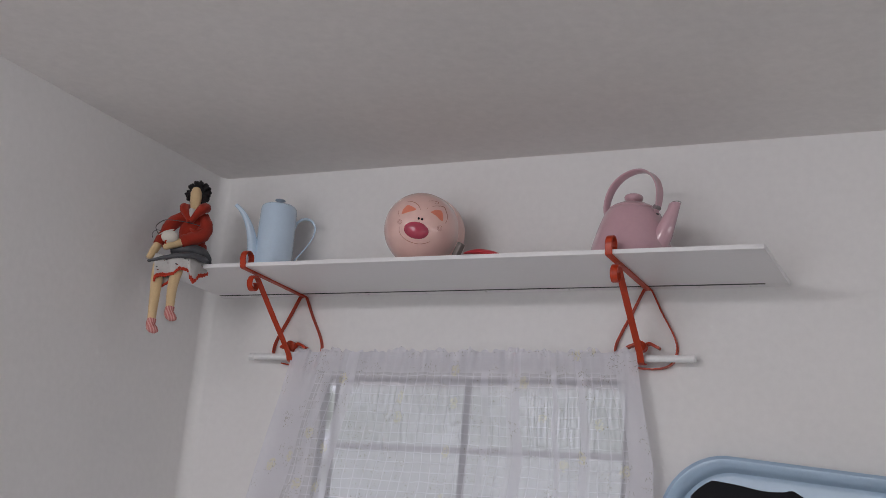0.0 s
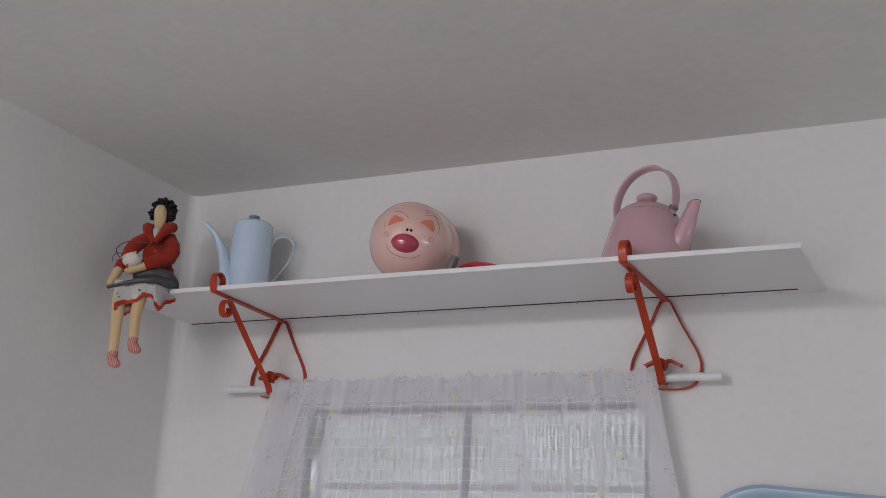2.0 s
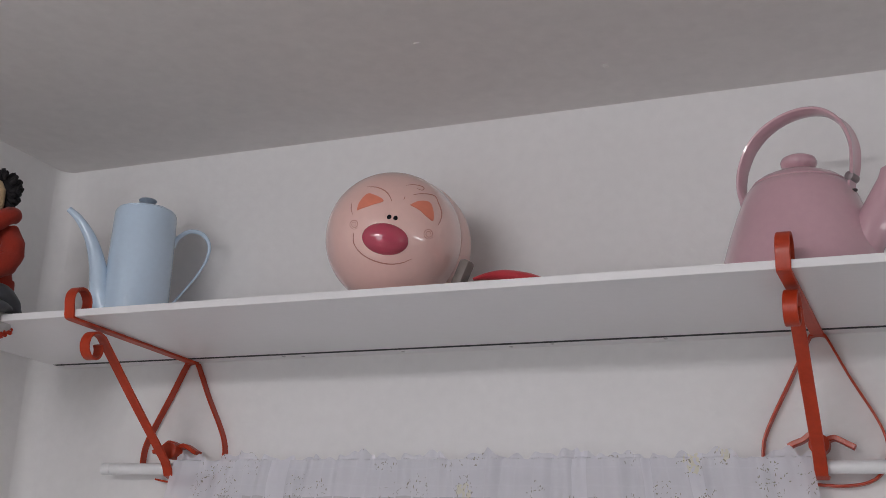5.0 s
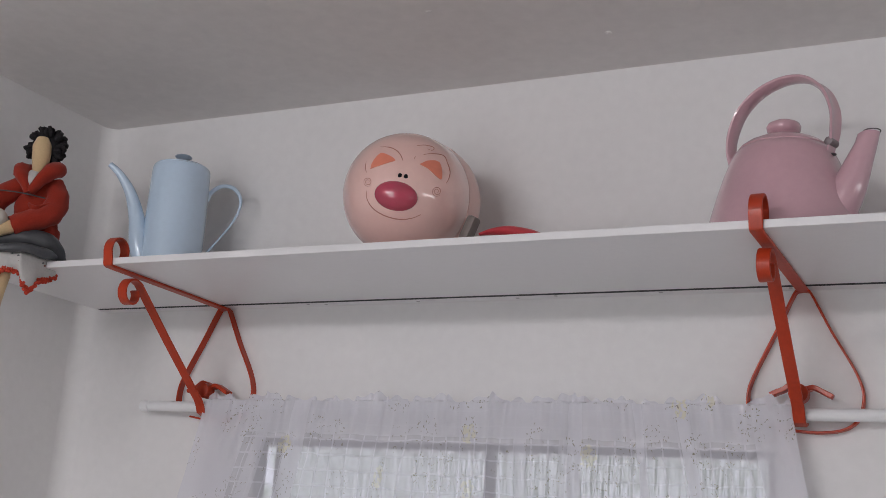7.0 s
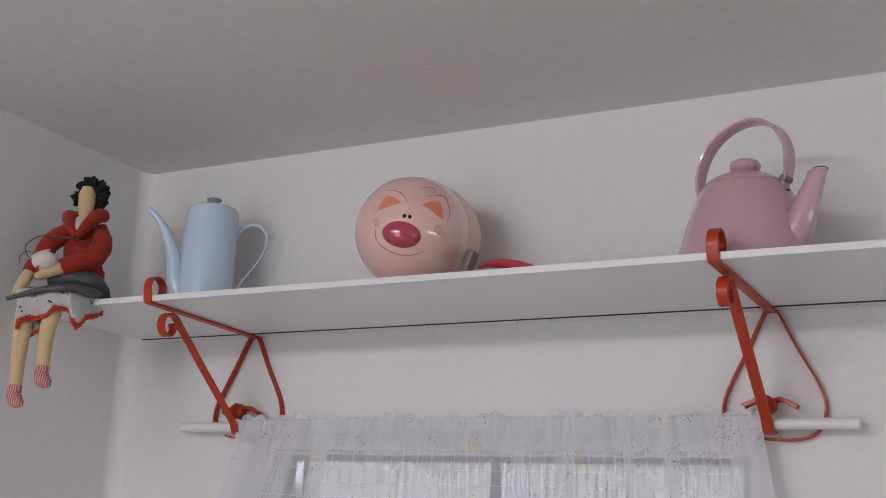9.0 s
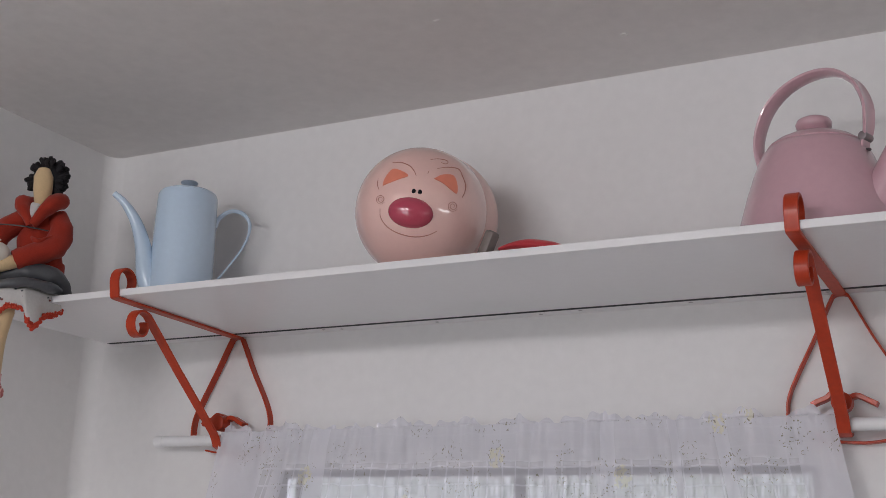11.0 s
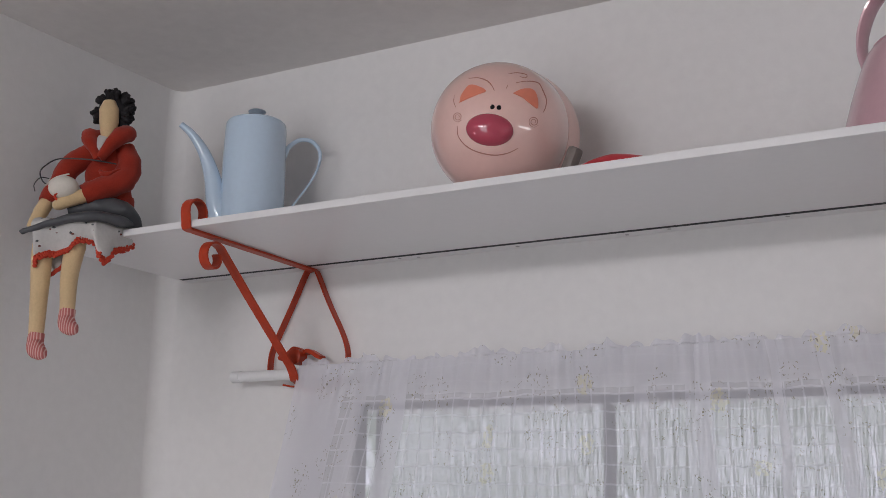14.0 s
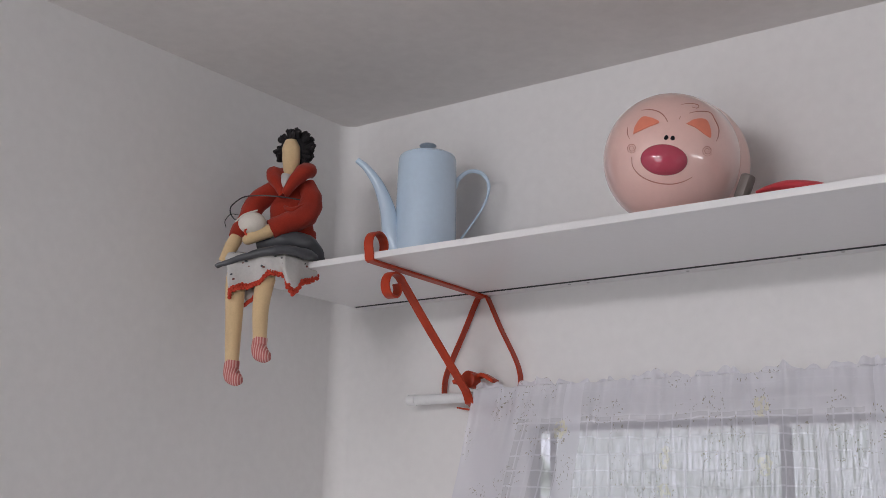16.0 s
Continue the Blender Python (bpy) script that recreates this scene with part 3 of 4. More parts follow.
# ---- pink kettle ----
def kettle():
    k = thing("kettle", (1.217, -0.158, TOP), "pink enamelled kettle with an arched strap handle", "kettle")
    up = Vector((0, 0, 1))
    d = Vector((0.94, -0.34, 0)).normalized()
    side = up.cross(d)
    bm = bmesh.new()
    lathe(bm, [(0.080, 0.0), (0.0900, 0.0015), (0.0925, 0.006), (0.0905, 0.014), (0.0862, 0.035), (0.0780, 0.065), (0.0700, 0.090), (0.0640, 0.106), (0.0595, 0.1155), (0.0545, 0.1225), (0.0500, 0.1250)], 72)
    part("body", bm, PINK_ENAMEL, k)
    bm = bmesh.new()
    lathe(bm, [(0.0520, 0.1235), (0.0530, 0.1252), (0.0515, 0.1270), (0.0450, 0.1320), (0.0320, 0.1385), (0.0180, 0.1425), (0.0120, 0.1435)], 64)
    lid = part("lid", bm, PINK_ENAMEL, k)
    bm = bmesh.new()
    lathe(bm, [(z_, h - 0.0052) for z_, h in [(0.0115, 0.1478), (0.0130, 0.1500), (0.0165, 0.1525), (0.0197, 0.1560), (0.0203, 0.1600), (0.0185, 0.1640), (0.0130, 0.1668), (0.0060, 0.1680), (0.0004, 0.1682)]], 40)
    part("knob", bm, PINK_ENAMEL, lid)
    bm = bmesh.new()
    tube(bm, [d * 0.062 + up * 0.036, d * 0.080 + up * 0.062, d * 0.0950 + up * 0.094, d * 0.1100 + up * 0.1270], [0.0245, 0.0200, 0.0150, 0.0098], 32, steps=6)
    for v in bm.verts:
        if v.co.z > 0.118:
            v.co.z = 0.1255 + (v.co.z - 0.1255) * 0.25
    spout = part("spout", bm, PINK_ENAMEL, k)
    bm = bmesh.new()
    tip = d * 0.1106 + up * 0.1268
    ring = [tip + 0.0092 * (d * math.cos(a) + side * math.sin(a)) for a in [2 * math.pi * i / 32 for i in range(33)]]
    tube(bm, ring, 0.0007, 8, steps=1)
    part("rim", bm, KETTLE_RIM, spout, "chipped dark rim of the spout")
    # strap handle: a wide band, arched from the back foot to the hinge over the spout
    arch = [(-0.0650, 0.106), (-0.0680, 0.120), (-0.0705, 0.138), (-0.0675, 0.161), (-0.0550, 0.186), (-0.0315, 0.2045), (0.0000, 0.2125), (0.0300, 0.2080), (0.0525, 0.1900), (0.0635, 0.1640), (0.0640, 0.1400), (0.0615, 0.1225)]
    line = smooth_line([d * a + up * z for a, z in arch], 6)
    widths = lerp_list([0.006, 0.008, 0.0105, 0.0115, 0.0120, 0.0120, 0.0125, 0.0130, 0.0130, 0.0125, 0.0115, 0.0085], len(line))
    loops = []
    for i, p in enumerate(line):
        t = (line[min(i + 1, len(line) - 1)] - line[max(i - 1, 0)]).normalized()
        n = t.cross(side).normalized()
        w = widths[i]
        prof = [(-w, -0.0030), (-w * 0.94, -0.0008), (-w * 0.6, 0.0016), (0, 0.0026), (w * 0.6, 0.0016), (w * 0.94, -0.0008), (w, -0.0030), (w * 0.90, -0.0040), (w * 0.5, -0.0030), (0, -0.0026), (-w * 0.5, -0.0030), (-w * 0.90, -0.0040)]
        loops.append([p + side * x - n * y for x, y in prof])
    bm = bmesh.new()
    rings(bm, loops)
    handle = part("handle", bm, PINK_ENAMEL, k)
    for a, z, r in ((0.0615, 0.1235, 0.0050), (-0.0640, 0.1100, 0.0045)):
        bm = bmesh.new()
        lathe(bm, [(r * 0.7, -0.0090), (r, -0.0083), (r, 0.0083), (r * 0.7, 0.0090)], 20)
        m = Matrix.Translation(d * a + up * z) @ side.to_track_quat("Z", "Y").to_matrix().to_4x4()
        bmesh.ops.transform(bm, matrix=m, verts=bm.verts[:])
        part("hinge", bm, KETTLE_HINGE if a > 0 else PINK_ENAMEL, handle)
    bm = bmesh.new()
    strap(bm, [d * 0.0540 + up * 0.104, d * 0.0600 + up * 0.1110, d * 0.0615 + up * 0.123], side, 0.0165, 0.003)
    part("lug", bm, PINK_ENAMEL, k, "lug that carries the handle")
    bm = bmesh.new()
    blob(bm, d * 0.0635 + up * 0.1085, (0.0035, 0.0045, 0.0016), 0, 14)
    part("chip", bm, KETTLE_RIM, k, "dark chip in the enamel")


kettle()


# ---- pink pig-faced tin ----
def pig_tin():
    C = Vector((0.714, -0.170, 2.1605))
    R = 0.0868
    pig = thing("pig_face_tin", (C.x, C.y, TOP), "round glossy pink pig-faced tin pan with a red handle", "ornament")
    c = Vector((0, 0, C.z - TOP))
    eye = Vector((1.384, -1.444, 1.693)) - C
    f = eye.normalized()
    u = Vector((0, 0, 1)).cross(f).normalized()
    w = f.cross(u)
    roll = radians(-6.0)
    u, w = u * math.cos(roll) + w * math.sin(roll), w * math.cos(roll) - u * math.sin(roll)
    # the shell turns about an axis that points a little aside of the viewer
    ax = Vector((0.06, -0.985, -0.14)).normalized()
    turn = ax.to_track_quat("Z", "Y").to_matrix().to_4x4()
    front = [(R * 0.985, -0.0180), (R * 0.996, -0.0172), (R * 0.999, -0.009)] + [(R * math.cos(radians(a)), R * math.sin(radians(a))) for a in range(0, 91, 6)]
    bm = bmesh.new()
    lathe(bm, front, 72)
    bmesh.ops.transform(bm, matrix=Matrix.Translation(c) @ turn, verts=bm.verts[:])
    face = part("face_shell", bm, PIG_PINK, pig, "glossy pink domed face")
    back = [(R * 0.975, -0.0192), (R * 0.992, -0.0200), (R * 0.997, -0.030), (R * 0.992, -0.046), (R * 0.965, -0.063), (R * 0.905, -0.080), (R * 0.78, -0.096), (R * 0.55, -0.109), (R * 0.28, -0.115), (0.0, -0.117)]
    bm = bmesh.new()
    lathe(bm, back, 64)
    bmesh.ops.transform(bm, matrix=Matrix.Translation(c) @ turn, verts=bm.verts[:])
    part("back_shell", bm, PIG_BACK, pig, "duller pink rear half")
    bm = bmesh.new()
    lathe(bm, [(R * 0.960, -0.0196), (R * 0.986, -0.0194), (R * 0.986, -0.0178), (R * 0.960, -0.0176)], 64)
    bmesh.ops.transform(bm, matrix=Matrix.Translation(c) @ turn, verts=bm.verts[:])
    part("rim", bm, PIG_SEAM, pig, "thin dark seam between the halves")
    bm = bmesh.new()
    back_at = c - ax * 0.045
    lathe(bm, [(0.030, 0.0), (0.034, 0.001), (0.033, 0.010), (0.028, 0.030)], 32, (back_at.x, back_at.y, 0))
    part("foot", bm, PIG_BACK, pig)

    def on(a, b, lift=0.0005):
        """A point of the dome at a to the right and b upwards, as shares of its radius."""
        h = math.sqrt(max(0.0, 1 - a * a - b * b))
        return c + (u * a + w * b + f * h) * (R + lift)

    S = 1 / (2.58 * 121)

    def fp(x, y):
        return ((x - 382) * S * 0.95, (387 - y) * S * 0.95)

    def patch(name, outline, mat):
        pts = [Vector((*fp(*q), 0)) for q in outline]
        pts = smooth_line(pts + [pts[0]], 4)[:-1]
        mid = sum(pts, Vector()) / len(pts)
        bm = bmesh.new()
        loops = [[on(*(mid + (p - mid) * s).xy, 0.0009 * (1 if s < 0.99 else -0.2)) for p in pts] for s in (1.0, 0.985, 0.75, 0.5, 0.25)]
        rings(bm, loops)
        part(name, bm, mat, face)

    patch("eyelid", [(188, 278), (193, 240), (222, 194), (262, 194), (303, 213), (262, 236), (222, 258)], PIG_LID)
    patch("eyelid", [(425, 211), (462, 187), (512, 182), (536, 215), (544, 266), (512, 252), (470, 226)], PIG_LID)
    for x in (340, 369):
        a, b = fp(x, 284)
        bm = bmesh.new()
        blob(bm, (0, 0, 0), (0.0027, 0.0034, 0.0008), 0, 16)
        m = Matrix((u, w, f)).transposed().to_4x4()
        bmesh.ops.transform(bm, matrix=Matrix.Translation(on(a, b, 0.0001)) @ m, verts=bm.verts[:])
        part("eye", bm, BLACK, face, "small black painted eye")
    a, b = fp(336, 386)
    n = (u * a + w * b + f * math.sqrt(1 - a * a - b * b)).normalized()
    nu_ = w.cross(n).normalized()
    m = Matrix((nu_, n.cross(nu_), n)).transposed().to_4x4()
    bm = bmesh.new()
    blob(bm, (0, 0, 0), (0.0288, 0.0196, 0.0150), 0, 40)
    bmesh.ops.transform(bm, matrix=Matrix.Translation(on(a, b, -0.0050)) @ m, verts=bm.verts[:])
    part("nose", bm, PIG_NOSE, face, "glossy crimson oval snout")

    def stroke(name, pts, r=0.00075):
        bm = bmesh.new()
        line = smooth_line([Vector((*fp(*q), 0)) for q in pts], 6)
        tube(bm, [on(p.x, p.y, 0.0) for p in line], [r * 0.5, r, r, r * 0.5], 6, steps=1)
        part(name, bm, PIG_LINE, face)

    stroke("smile_line", [(190, 385), (200, 430), (240, 470), (300, 492), (370, 497), (430, 482), (475, 455)])
    stroke("brow_line", [(215, 160), (260, 155), (300, 165), (325, 185), (340, 208)])
    stroke("brow_line", [(158, 245), (160, 275), (172, 300)], 0.0005)
    stroke("brow_line", [(435, 160), (480, 147), (535, 147), (560, 180), (580, 220), (580, 255), (572, 280)])
    stroke("curl_line", [(395, 122), (430, 112), (470, 113), (481, 122), (470, 132), (447, 128)], 0.0006)
    stroke("curl_line", [(397, 176), (393, 192)], 0.0005)
    for x, y, r in ((187, 343, 24), (533, 328, 26)):
        pts = []
        for i in range(15):
            t = i / 14
            q = 4.2 * math.pi * t + 0.5
            pts.append((x + r * (1 - 0.75 * t) * math.cos(q), y + r * (1 - 0.75 * t) * math.sin(q)))
        stroke("cheek_swirl", pts, 0.00045)

    # metal socket and red handle at the lower side
    bm = bmesh.new()
    add_box(bm, (-0.008, -0.009, -0.030), (0.007, 0.009, 0.013), 0.0045)
    bmesh.ops.transform(bm, matrix=Matrix.Translation((0.094, 0.016, 0.058)) @ pose(0, 0, 0, 0, 24, -8), verts=bm.verts[:])
    part("handle_socket", bm, FERRULE, pig, "dull grey-brown metal handle socket")
    bm = bmesh.new()
    ends = [(0.108, 0.014, 0.0450), (0.126, 0.013, 0.0470), (0.152, 0.010, 0.0450), (0.186, 0.006, 0.0360), (0.224, 0.001, 0.0210), (0.250, -0.003, 0.0065)]
    tube(bm, ends, [0.0030, 0.0070, 0.0125, 0.0140, 0.0095, 0.0040], 20, flat=0.60, steps=6, side=(0, 0, 1))
    part("handle", bm, TAIL_RED, pig, "flat red handle sloping to the shelf")
    bm = bmesh.new()
    tube(bm, [(0.098, 0.004, 0.030), (0.120, 0.002, 0.028), (0.140, 0.000, 0.026)], [0.010, 0.009, 0.004], 14, flat=0.8, steps=4)
    part("bracket_plate", bm, STEEL, pig, "pale metal rest beneath the handle")


pig_tin()


# ---- rag doll on the shelf's edge ----
def rag_doll():
    rng = random.Random(4)
    al = radians(32)
    U, N, Z = Vector((math.cos(al), math.sin(al), 0)), Vector((math.sin(al), -math.cos(al), 0)), Vector((0, 0, 1))

    def q(a, b, h):
        return U * a + N * b + Z * h

    skin, felt, yarn, trim, white, grey, sock, pouch, wire, motif = range(10)
    bm = bmesh.new()
    Mx = Matrix((U, N, Z)).transposed().to_4x4()
    # torso, neck and head
    tube(bm, [q(0.012, 0.000, 0.012), q(0.012, 0.002, 0.055), q(0.010, 0.004, 0.100), q(0.008, 0.006, 0.132)], [0.033, 0.034, 0.032, 0.016], 24, flat=0.72, index=felt, side=N)
    tube(bm, [q(0.006, 0.008, 0.120), q(0.008, 0.012, 0.150), q(0.008, 0.014, 0.172), q(0.007, 0.014, 0.190), q(0.006, 0.013, 0.203)], [0.0090, 0.0110, 0.0138, 0.0142, 0.0090], 20, flat=0.9, index=skin, side=N)
    # open collar with the white shirt in its notch
    tube(bm, [q(0.003, 0.038, 0.112), q(0.003, 0.036, 0.128), q(0.007, 0.029, 0.143)], [0.002, 0.0085, 0.0090], 12, flat=0.5, index=white, side=N)
    tube(bm, [q(0.004, 0.036, 0.108), q(-0.008, 0.032, 0.130), q(-0.015, 0.020, 0.147), q(-0.004, -0.004, 0.154), q(0.018, -0.010, 0.156), q(0.035, 0.010, 0.156), q(0.026, 0.031, 0.142), q(0.006, 0.037, 0.110)], [0.007, 0.0115, 0.0130, 0.011, 0.011, 0.0140, 0.0130, 0.007], 14, flat=0.85, index=felt)
    # sleeves and hands: one arm hangs, the other lies across the lap
    tube(bm, [q(-0.016, 0.006, 0.126), q(-0.038, 0.014, 0.106), q(-0.052, 0.026, 0.074), q(-0.062, 0.036, 0.044)], [0.016, 0.0165, 0.0150, 0.0130], 18, index=felt)
    tube(bm, [q(-0.061, 0.034, 0.048), q(-0.069, 0.038, 0.030), q(-0.080, 0.040, 0.006)], [0.0100, 0.0105, 0.0070], 14, index=skin)
    tube(bm, [q(0.030, 0.002, 0.132), q(0.042, 0.012, 0.108), q(0.038, 0.028, 0.080), q(0.014, 0.044, 0.064), q(-0.008, 0.052, 0.052)], [0.0150, 0.0165, 0.0175, 0.0165, 0.0145], 18, index=felt)
    tube(bm, [q(0.006, 0.040, 0.090), q(0.020, 0.046, 0.084), q(0.036, 0.036, 0.096)], [0.002, 0.004, 0.002], 10, index=felt)
    tube(bm, [q(-0.004, 0.052, 0.052), q(-0.022, 0.056, 0.045), q(-0.040, 0.058, 0.036), q(-0.047, 0.058, 0.035)], [0.0100, 0.0105, 0.0085, 0.0040], 14, index=skin)
    # jacket hem
    tube(bm, [q(0.014, 0.000, 0.060), q(0.016, 0.002, 0.034), q(0.016, 0.002, 0.020)], [0.034, 0.036, 0.036], 24, flat=0.75, index=felt, side=N)
    # cloth ball in the hand, with its cords
    blob(bm, q(-0.034, 0.060, 0.060), (0.021, 0.016, 0.0165), pouch, 22, Mx)
    tube(bm, [q(-0.040, 0.064, 0.040), q(-0.043, 0.066, 0.046), q(-0.038, 0.070, 0.050)], 0.0018, 8, index=trim)
    tube(bm, [q(0.030, 0.038, 0.102), q(-0.004, 0.046, 0.105), q(-0.040, 0.042, 0.107), q(-0.058, 0.040, 0.104), q(-0.072, 0.046, 0.088), q(-0.068, 0.050, 0.073), q(-0.058, 0.054, 0.066), q(-0.040, 0.060, 0.072)], 0.0010, 6, index=wire)
    tube(bm, [q(-0.058, 0.050, 0.075), q(-0.070, 0.050, 0.076), q(-0.078, 0.050, 0.066), q(-0.076, 0.050, 0.056)], 0.0007, 6, index=wire)
    tube(bm, [q(-0.062, 0.052, 0.064), q(-0.046, 0.064, 0.072), q(-0.026, 0.066, 0.078)], 0.0012, 6, index=pouch)
    # dark apron over the thighs, its stiff rolled edge and shine
    tube(bm, [q(-0.030, 0.036, 0.032), q(0.008, 0.036, 0.038), q(0.042, 0.030, 0.034), q(0.064, 0.012, 0.012)], [0.010, 0.018, 0.020, 0.008], 18, flat=0.8, index=grey)
    tube(bm, [q(-0.070, 0.108, -0.0155), q(-0.058, 0.110, -0.0125), q(-0.040, 0.112, -0.0080), q(-0.002, 0.114, 0.0030), q(0.028, 0.110, 0.0080), q(0.050, 0.094, 0.0070), q(0.062, 0.062, 0.0080)], [0.0036, 0.0042, 0.0056, 0.0074, 0.0088, 0.0098, 0.0066], 14, flat=0.85, index=grey)

    # skirt: a gathered flounce over the knees, with a wavy hem
    HEM_T = (0.0, 0.06, 0.20, 0.34, 0.42, 0.50, 0.62, 0.68, 0.75, 0.82, 0.88, 1.0)
    HEM_A = (-0.0490, -0.0485, -0.0305, -0.0098, -0.0007, 0.0084, 0.0290, 0.0315, 0.0385, 0.0450, 0.0490, 0.0640)
    HEM_H = (-0.0600, -0.0500, -0.0444, -0.0384, -0.0307, -0.0235, -0.0281, -0.0420, -0.0530, -0.0440, -0.0330, -0.0200)

    def flounce(t, s):
        """t along the hem, s from lap to hem."""
        a = -0.056 + 0.118 * t
        hem_a = float(np.interp(t, HEM_T, HEM_A))
        hem = float(np.interp(t, HEM_T, HEM_H)) + 0.0010 * math.sin(2 * math.pi * 7.3 * t)
        b = 0.046 + 0.062 * min(1.0, s / 0.45) + 0.003 * s + 0.005 * s * math.sin(2 * math.pi * 2.6 * t + 0.5) - 0.050 * max(0.0, t - 0.70) / 0.30
        h = 0.018 - 0.016 * s / 0.45
        if s > 0.45:
            k = (s - 0.45) / 0.55
            h = 0.002 + (hem - 0.002) * k
            a += (hem_a - a) * k ** 1.3
            b -= 0.012 * k * k
        return q(a, b, h)

    nt_, ns = 64, 12
    outer = [[bm.verts.new(flounce(i / nt_, j / ns)) for i in range(nt_ + 1)] for j in range(ns + 1)]
    inner = [[bm.verts.new(flounce(i / nt_, j / ns) - N * 0.0018) for i in range(nt_ + 1)] for j in range(ns + 1)]
    for g in (outer, inner):
        for j in range(ns):
            for i in range(nt_):
                fc = bm.faces.new((g[j][i], g[j][i + 1], g[j + 1][i + 1], g[j + 1][i]))
                fc.material_index = grey if j < 5 and i > 4 else white
    for i in range(nt_):
        bm.faces.new((outer[ns][i], outer[ns][i + 1], inner[ns][i + 1], inner[ns][i])).material_index = trim
    # back folds of the skirt below the thighs
    tube(bm, [q(-0.036, 0.030, 0.004), q(-0.010, 0.030, 0.010), q(0.030, 0.026, 0.010), q(0.060, 0.010, 0.004)], [0.016, 0.014, 0.014, 0.008], 14, flat=0.7, index=white)
    # crochet edging of small knots, two rows
    for i in range(58):
        t = i / 57
        p = flounce(t, 1.0)
        for k, lift in enumerate((0.0, 0.0046)):
            blob(bm, p + N * (0.002 - 0.002 * k) + Z * (lift + 0.0012 * math.sin(9 * i)), (0.0031, 0.0028, 0.0030), trim, 8)
    # the far side of the hem shows between the knees
    tube(bm, [q(-0.044, 0.060, -0.020), q(-0.030, 0.072, -0.046), q(-0.024, 0.074, -0.058)], [0.010, 0.011, 0.008], 14, flat=0.5, index=white, side=N)
    for i in range(9):
        k = i / 8
        p = q(-0.036 + 0.019 * k, 0.080, -0.0660 + 0.016 * k * k + 0.0010 * math.sin(5 * i))
        blob(bm, p, (0.0032, 0.0028, 0.0032), trim, 8)
    # printed sprigs
    for t, s in ((0.20, 0.60), (0.27, 0.66), (0.62, 0.57), (0.69, 0.60), (0.92, 0.62), (0.10, 0.84), (0.44, 0.80)):
        for k in range(2):
            p = flounce(min(1, t + 0.022 * (k - 1)), min(1, s + 0.07 * ((k * 7) % 3 - 1)))
            blob(bm, p + N * 0.0004, (0.0022, 0.0008, 0.0015), motif if k else grey, 7, Mx)
    # legs and knitted feet
    for ax_, hz, top, drop, toe in ((-0.047, 0.086, -0.030, -0.150, 0.012), (-0.001, 0.086, -0.014, -0.117, 0.012)):
        lean = 0.004 if ax_ < -0.02 else -0.004
        tube(bm, [q(ax_ + 0.006, 0.030, 0.002), q(ax_ + 0.004, 0.066, -0.002), q(ax_ + 0.001, hz - 0.002, top), q(ax_ + lean - 0.002, hz, (top + drop) / 2), q(ax_ + lean - 0.001, hz, drop)], [0.014, 0.015, 0.0150, 0.0120, 0.0098], 18, index=skin)
        x = ax_ + lean
        tube(bm, [q(x, hz, drop + 0.003), q(x - 0.001, hz, drop - 0.010), q(x + 0.003, hz + 0.006, drop - 0.020), q(x + 0.012, hz + 0.014, drop - 0.026), q(x + 0.018, hz + 0.018, drop - 0.029)], [0.0104, 0.0110, 0.0120, 0.0092, 0.0042], 18, index=sock)
    # curls of black yarn round the face
    for i in range(190):
        th, ph = rng.uniform(0, 2 * math.pi), math.acos(rng.uniform(-0.80, 1.0))
        v = Vector((math.sin(ph) * math.cos(th), math.sin(ph) * math.sin(th), math.cos(ph)))
        if v.y > 0.30 and v.z < 0.75 and abs(v.x) < 0.72:
            continue
        root = q(0.011 + 0.0225 * v.x, 0.006 + 0.018 * v.y, 0.192 + 0.0240 * v.z)
        out = (U * v.x + N * v.y + Z * v.z)
        tip = root + out * rng.uniform(0.005, 0.010)
        sideways = out.orthogonal().normalized() * rng.uniform(-0.003, 0.003)
        tube(bm, [root - out * 0.004, (root + tip) / 2 + sideways, tip], [0.0032, 0.0036, 0.0028], 7, index=yarn, steps=3)
    blob(bm, q(0.011, -0.002, 0.192), (0.025, 0.018, 0.0260), yarn, 18, Mx)
    # soft creases in the cloth
    felt_verts = {v for fc in bm.faces if fc.material_index in (felt, grey, white) for v in fc.verts}
    for v in felt_verts:
        v.co += noise.noise_vector(v.co * 48) * 0.0030 + noise.noise_vector(v.co * 130) * 0.0011
    ob = part("rag_doll", bm, [SKIN, FELT, YARN, TRIM, PRINT_WHITE, GREY_CLOTH, SOCK, POUCH, WIRE, MOTIF], None, "", True, 60)
    ob.location = (0.12, -0.27, TOP)
    return tagged(ob, "cloth doll in red jacket and white skirt sitting on shelf edge", "doll")


rag_doll()


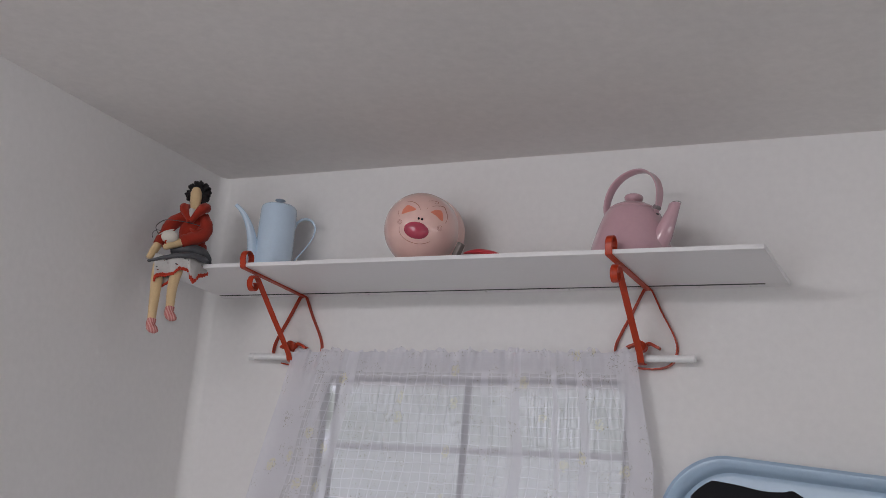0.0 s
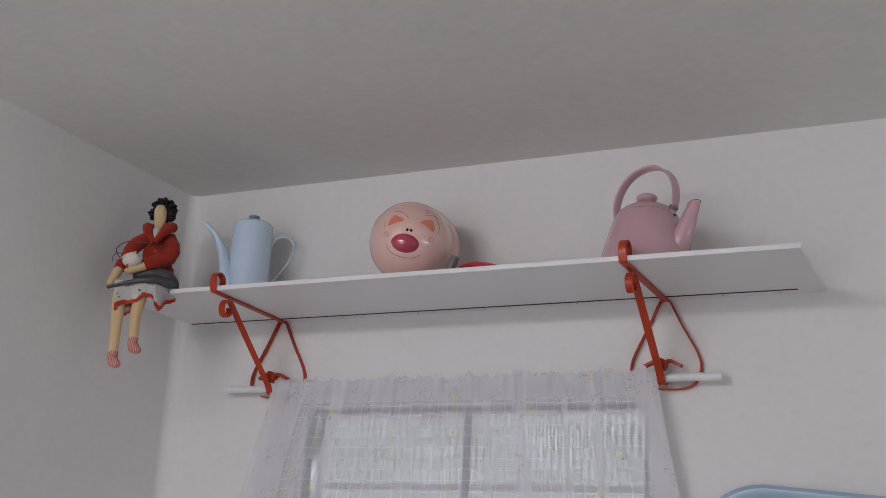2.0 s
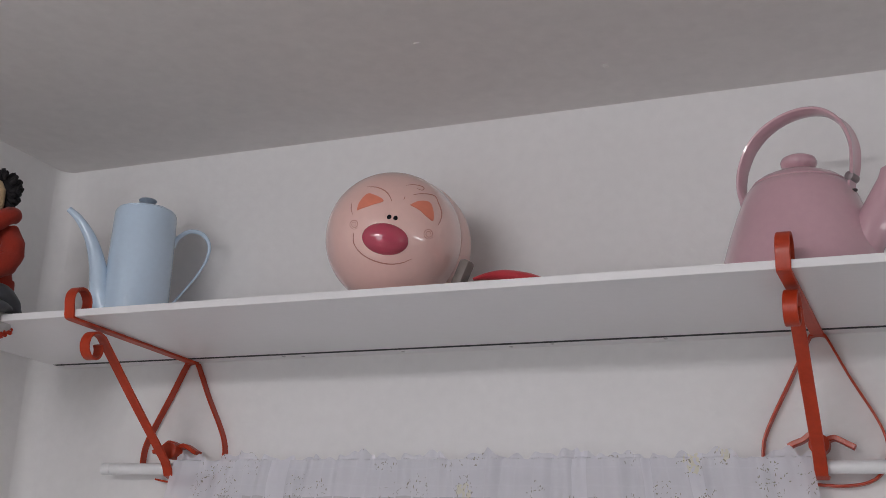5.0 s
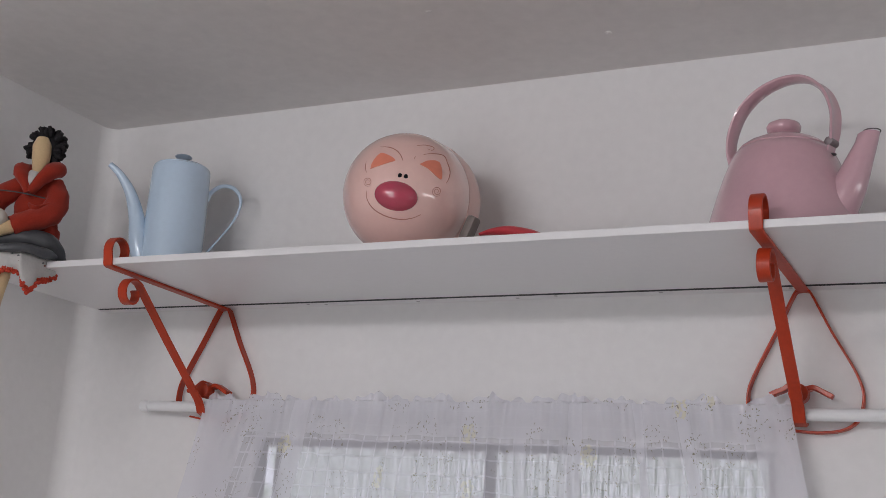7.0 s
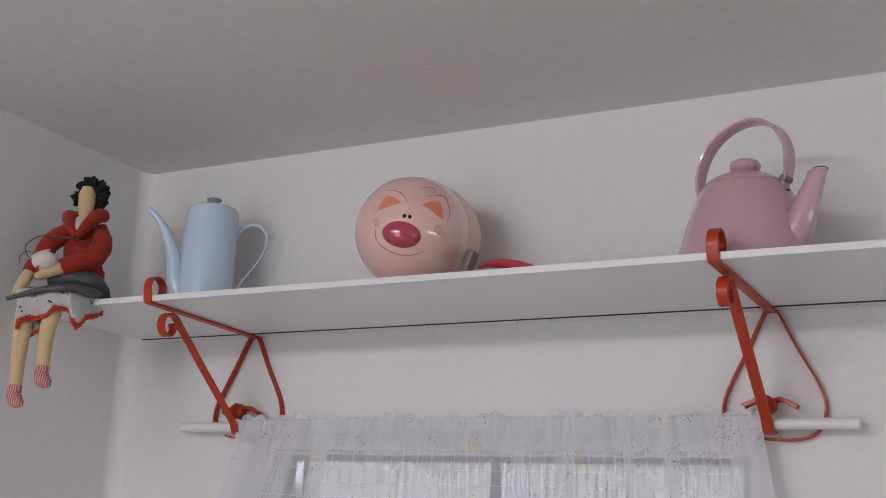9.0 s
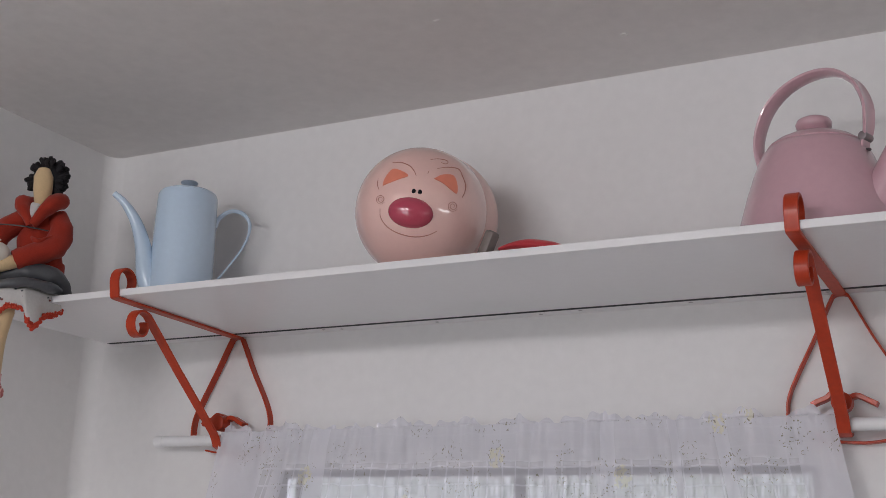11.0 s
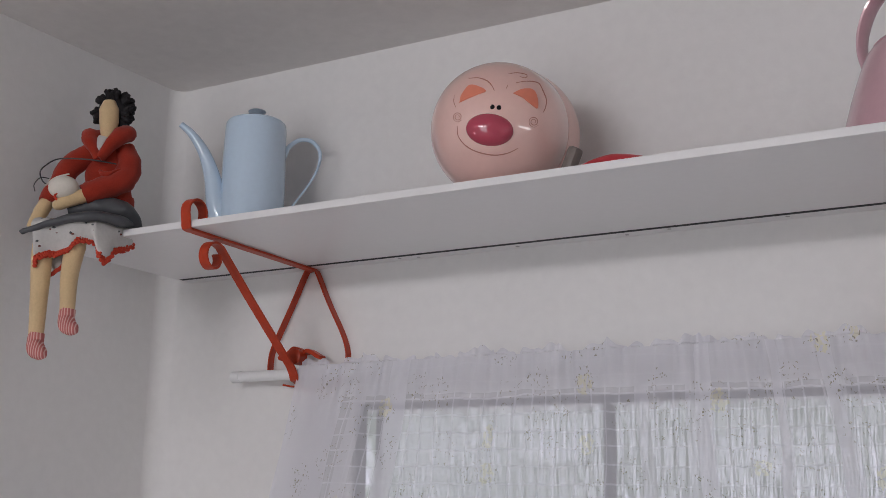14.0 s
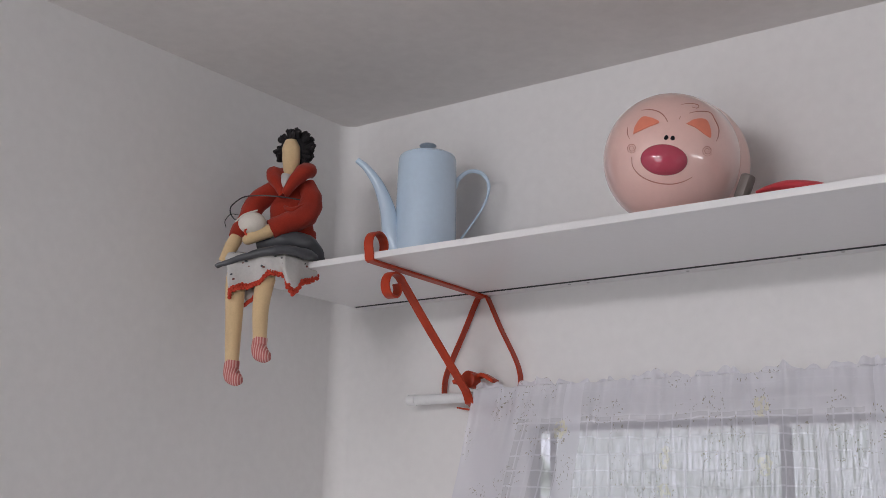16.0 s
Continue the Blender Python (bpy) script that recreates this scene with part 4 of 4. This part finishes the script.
# ---- blue tray on the wall ----
def wall_tray():
    TX, TZ, HW, HH, RC = 1.560, 1.408, 0.310, 0.250, 0.125
    tray = thing("wall_tray", (TX, 0, TZ), "glossy light blue tray with a black shape hung on the wall", "tray")
    tray.rotation_euler = (0, radians(5), 0)      # hangs a little askew

    def outline(inset, y, bulge=0.03):
        pts = []
        hw, hh, rc = HW - inset, HH - inset, RC - inset * 0.5
        for k, (sx, sz) in enumerate(((1, 1), (-1, 1), (-1, -1), (1, -1))):
            for i in range(12):
                a = radians(90 * k + 90 * i / 11)
                x, z = sx * (hw - rc) + rc * math.cos(a), sz * (hh - rc) + rc * math.sin(a)
                pts.append((x, y, z + bulge * (1 - (x / hw) ** 2) * (1 if z > 0 else -1) * 0.6))
        return pts

    bm = bmesh.new()
    rings(bm, [outline(0.010, -0.003), outline(0.0, -0.020), outline(0.001, -0.030), outline(0.008, -0.036), outline(0.020, -0.034), outline(0.027, -0.026), outline(0.032, -0.014), outline(0.040, -0.011), outline(0.060, -0.010)])
    part("dish", bm, TRAY_BLUE, tray)
    bm = bmesh.new()
    shape = [(-0.252, 0.140), (-0.250, 0.188), (-0.242, 0.204), (-0.226, 0.208), (-0.165, 0.2065), (-0.106, 0.201), (-0.066, 0.204), (-0.045, 0.2085), (-0.008, 0.196), (0.08, 0.204), (0.18, 0.208), (0.225, 0.180), (0.20, -0.08), (0.02, -0.16), (-0.18, -0.10), (-0.24, 0.04)]
    pts = smooth_line([(x, 0, z) for x, z in shape + shape[:1]], 5)[:-1]
    rings(bm, [[(p.x, -0.0102, p.z) for p in pts], [(p.x, -0.0115, p.z) for p in pts]])
    part("black_shape", bm, BLACK, tray, "flat black painted shape", False)


wall_tray()

# ---- small things on the walls ----
nail = new("nail", mesh_of("nail", lathe(bmesh.new(), [(0.0008, 0.0), (0.0008, -0.004), (0.0017, -0.004), (0.0017, -0.005), (0.0005, -0.0054)], 10), STEEL))
nail.matrix_world = pose(0.006, -0.0005, CEIL - 0.012, -90, 0, 0)
tagged(nail, "small grey nail in the wall by the ceiling", "nail")
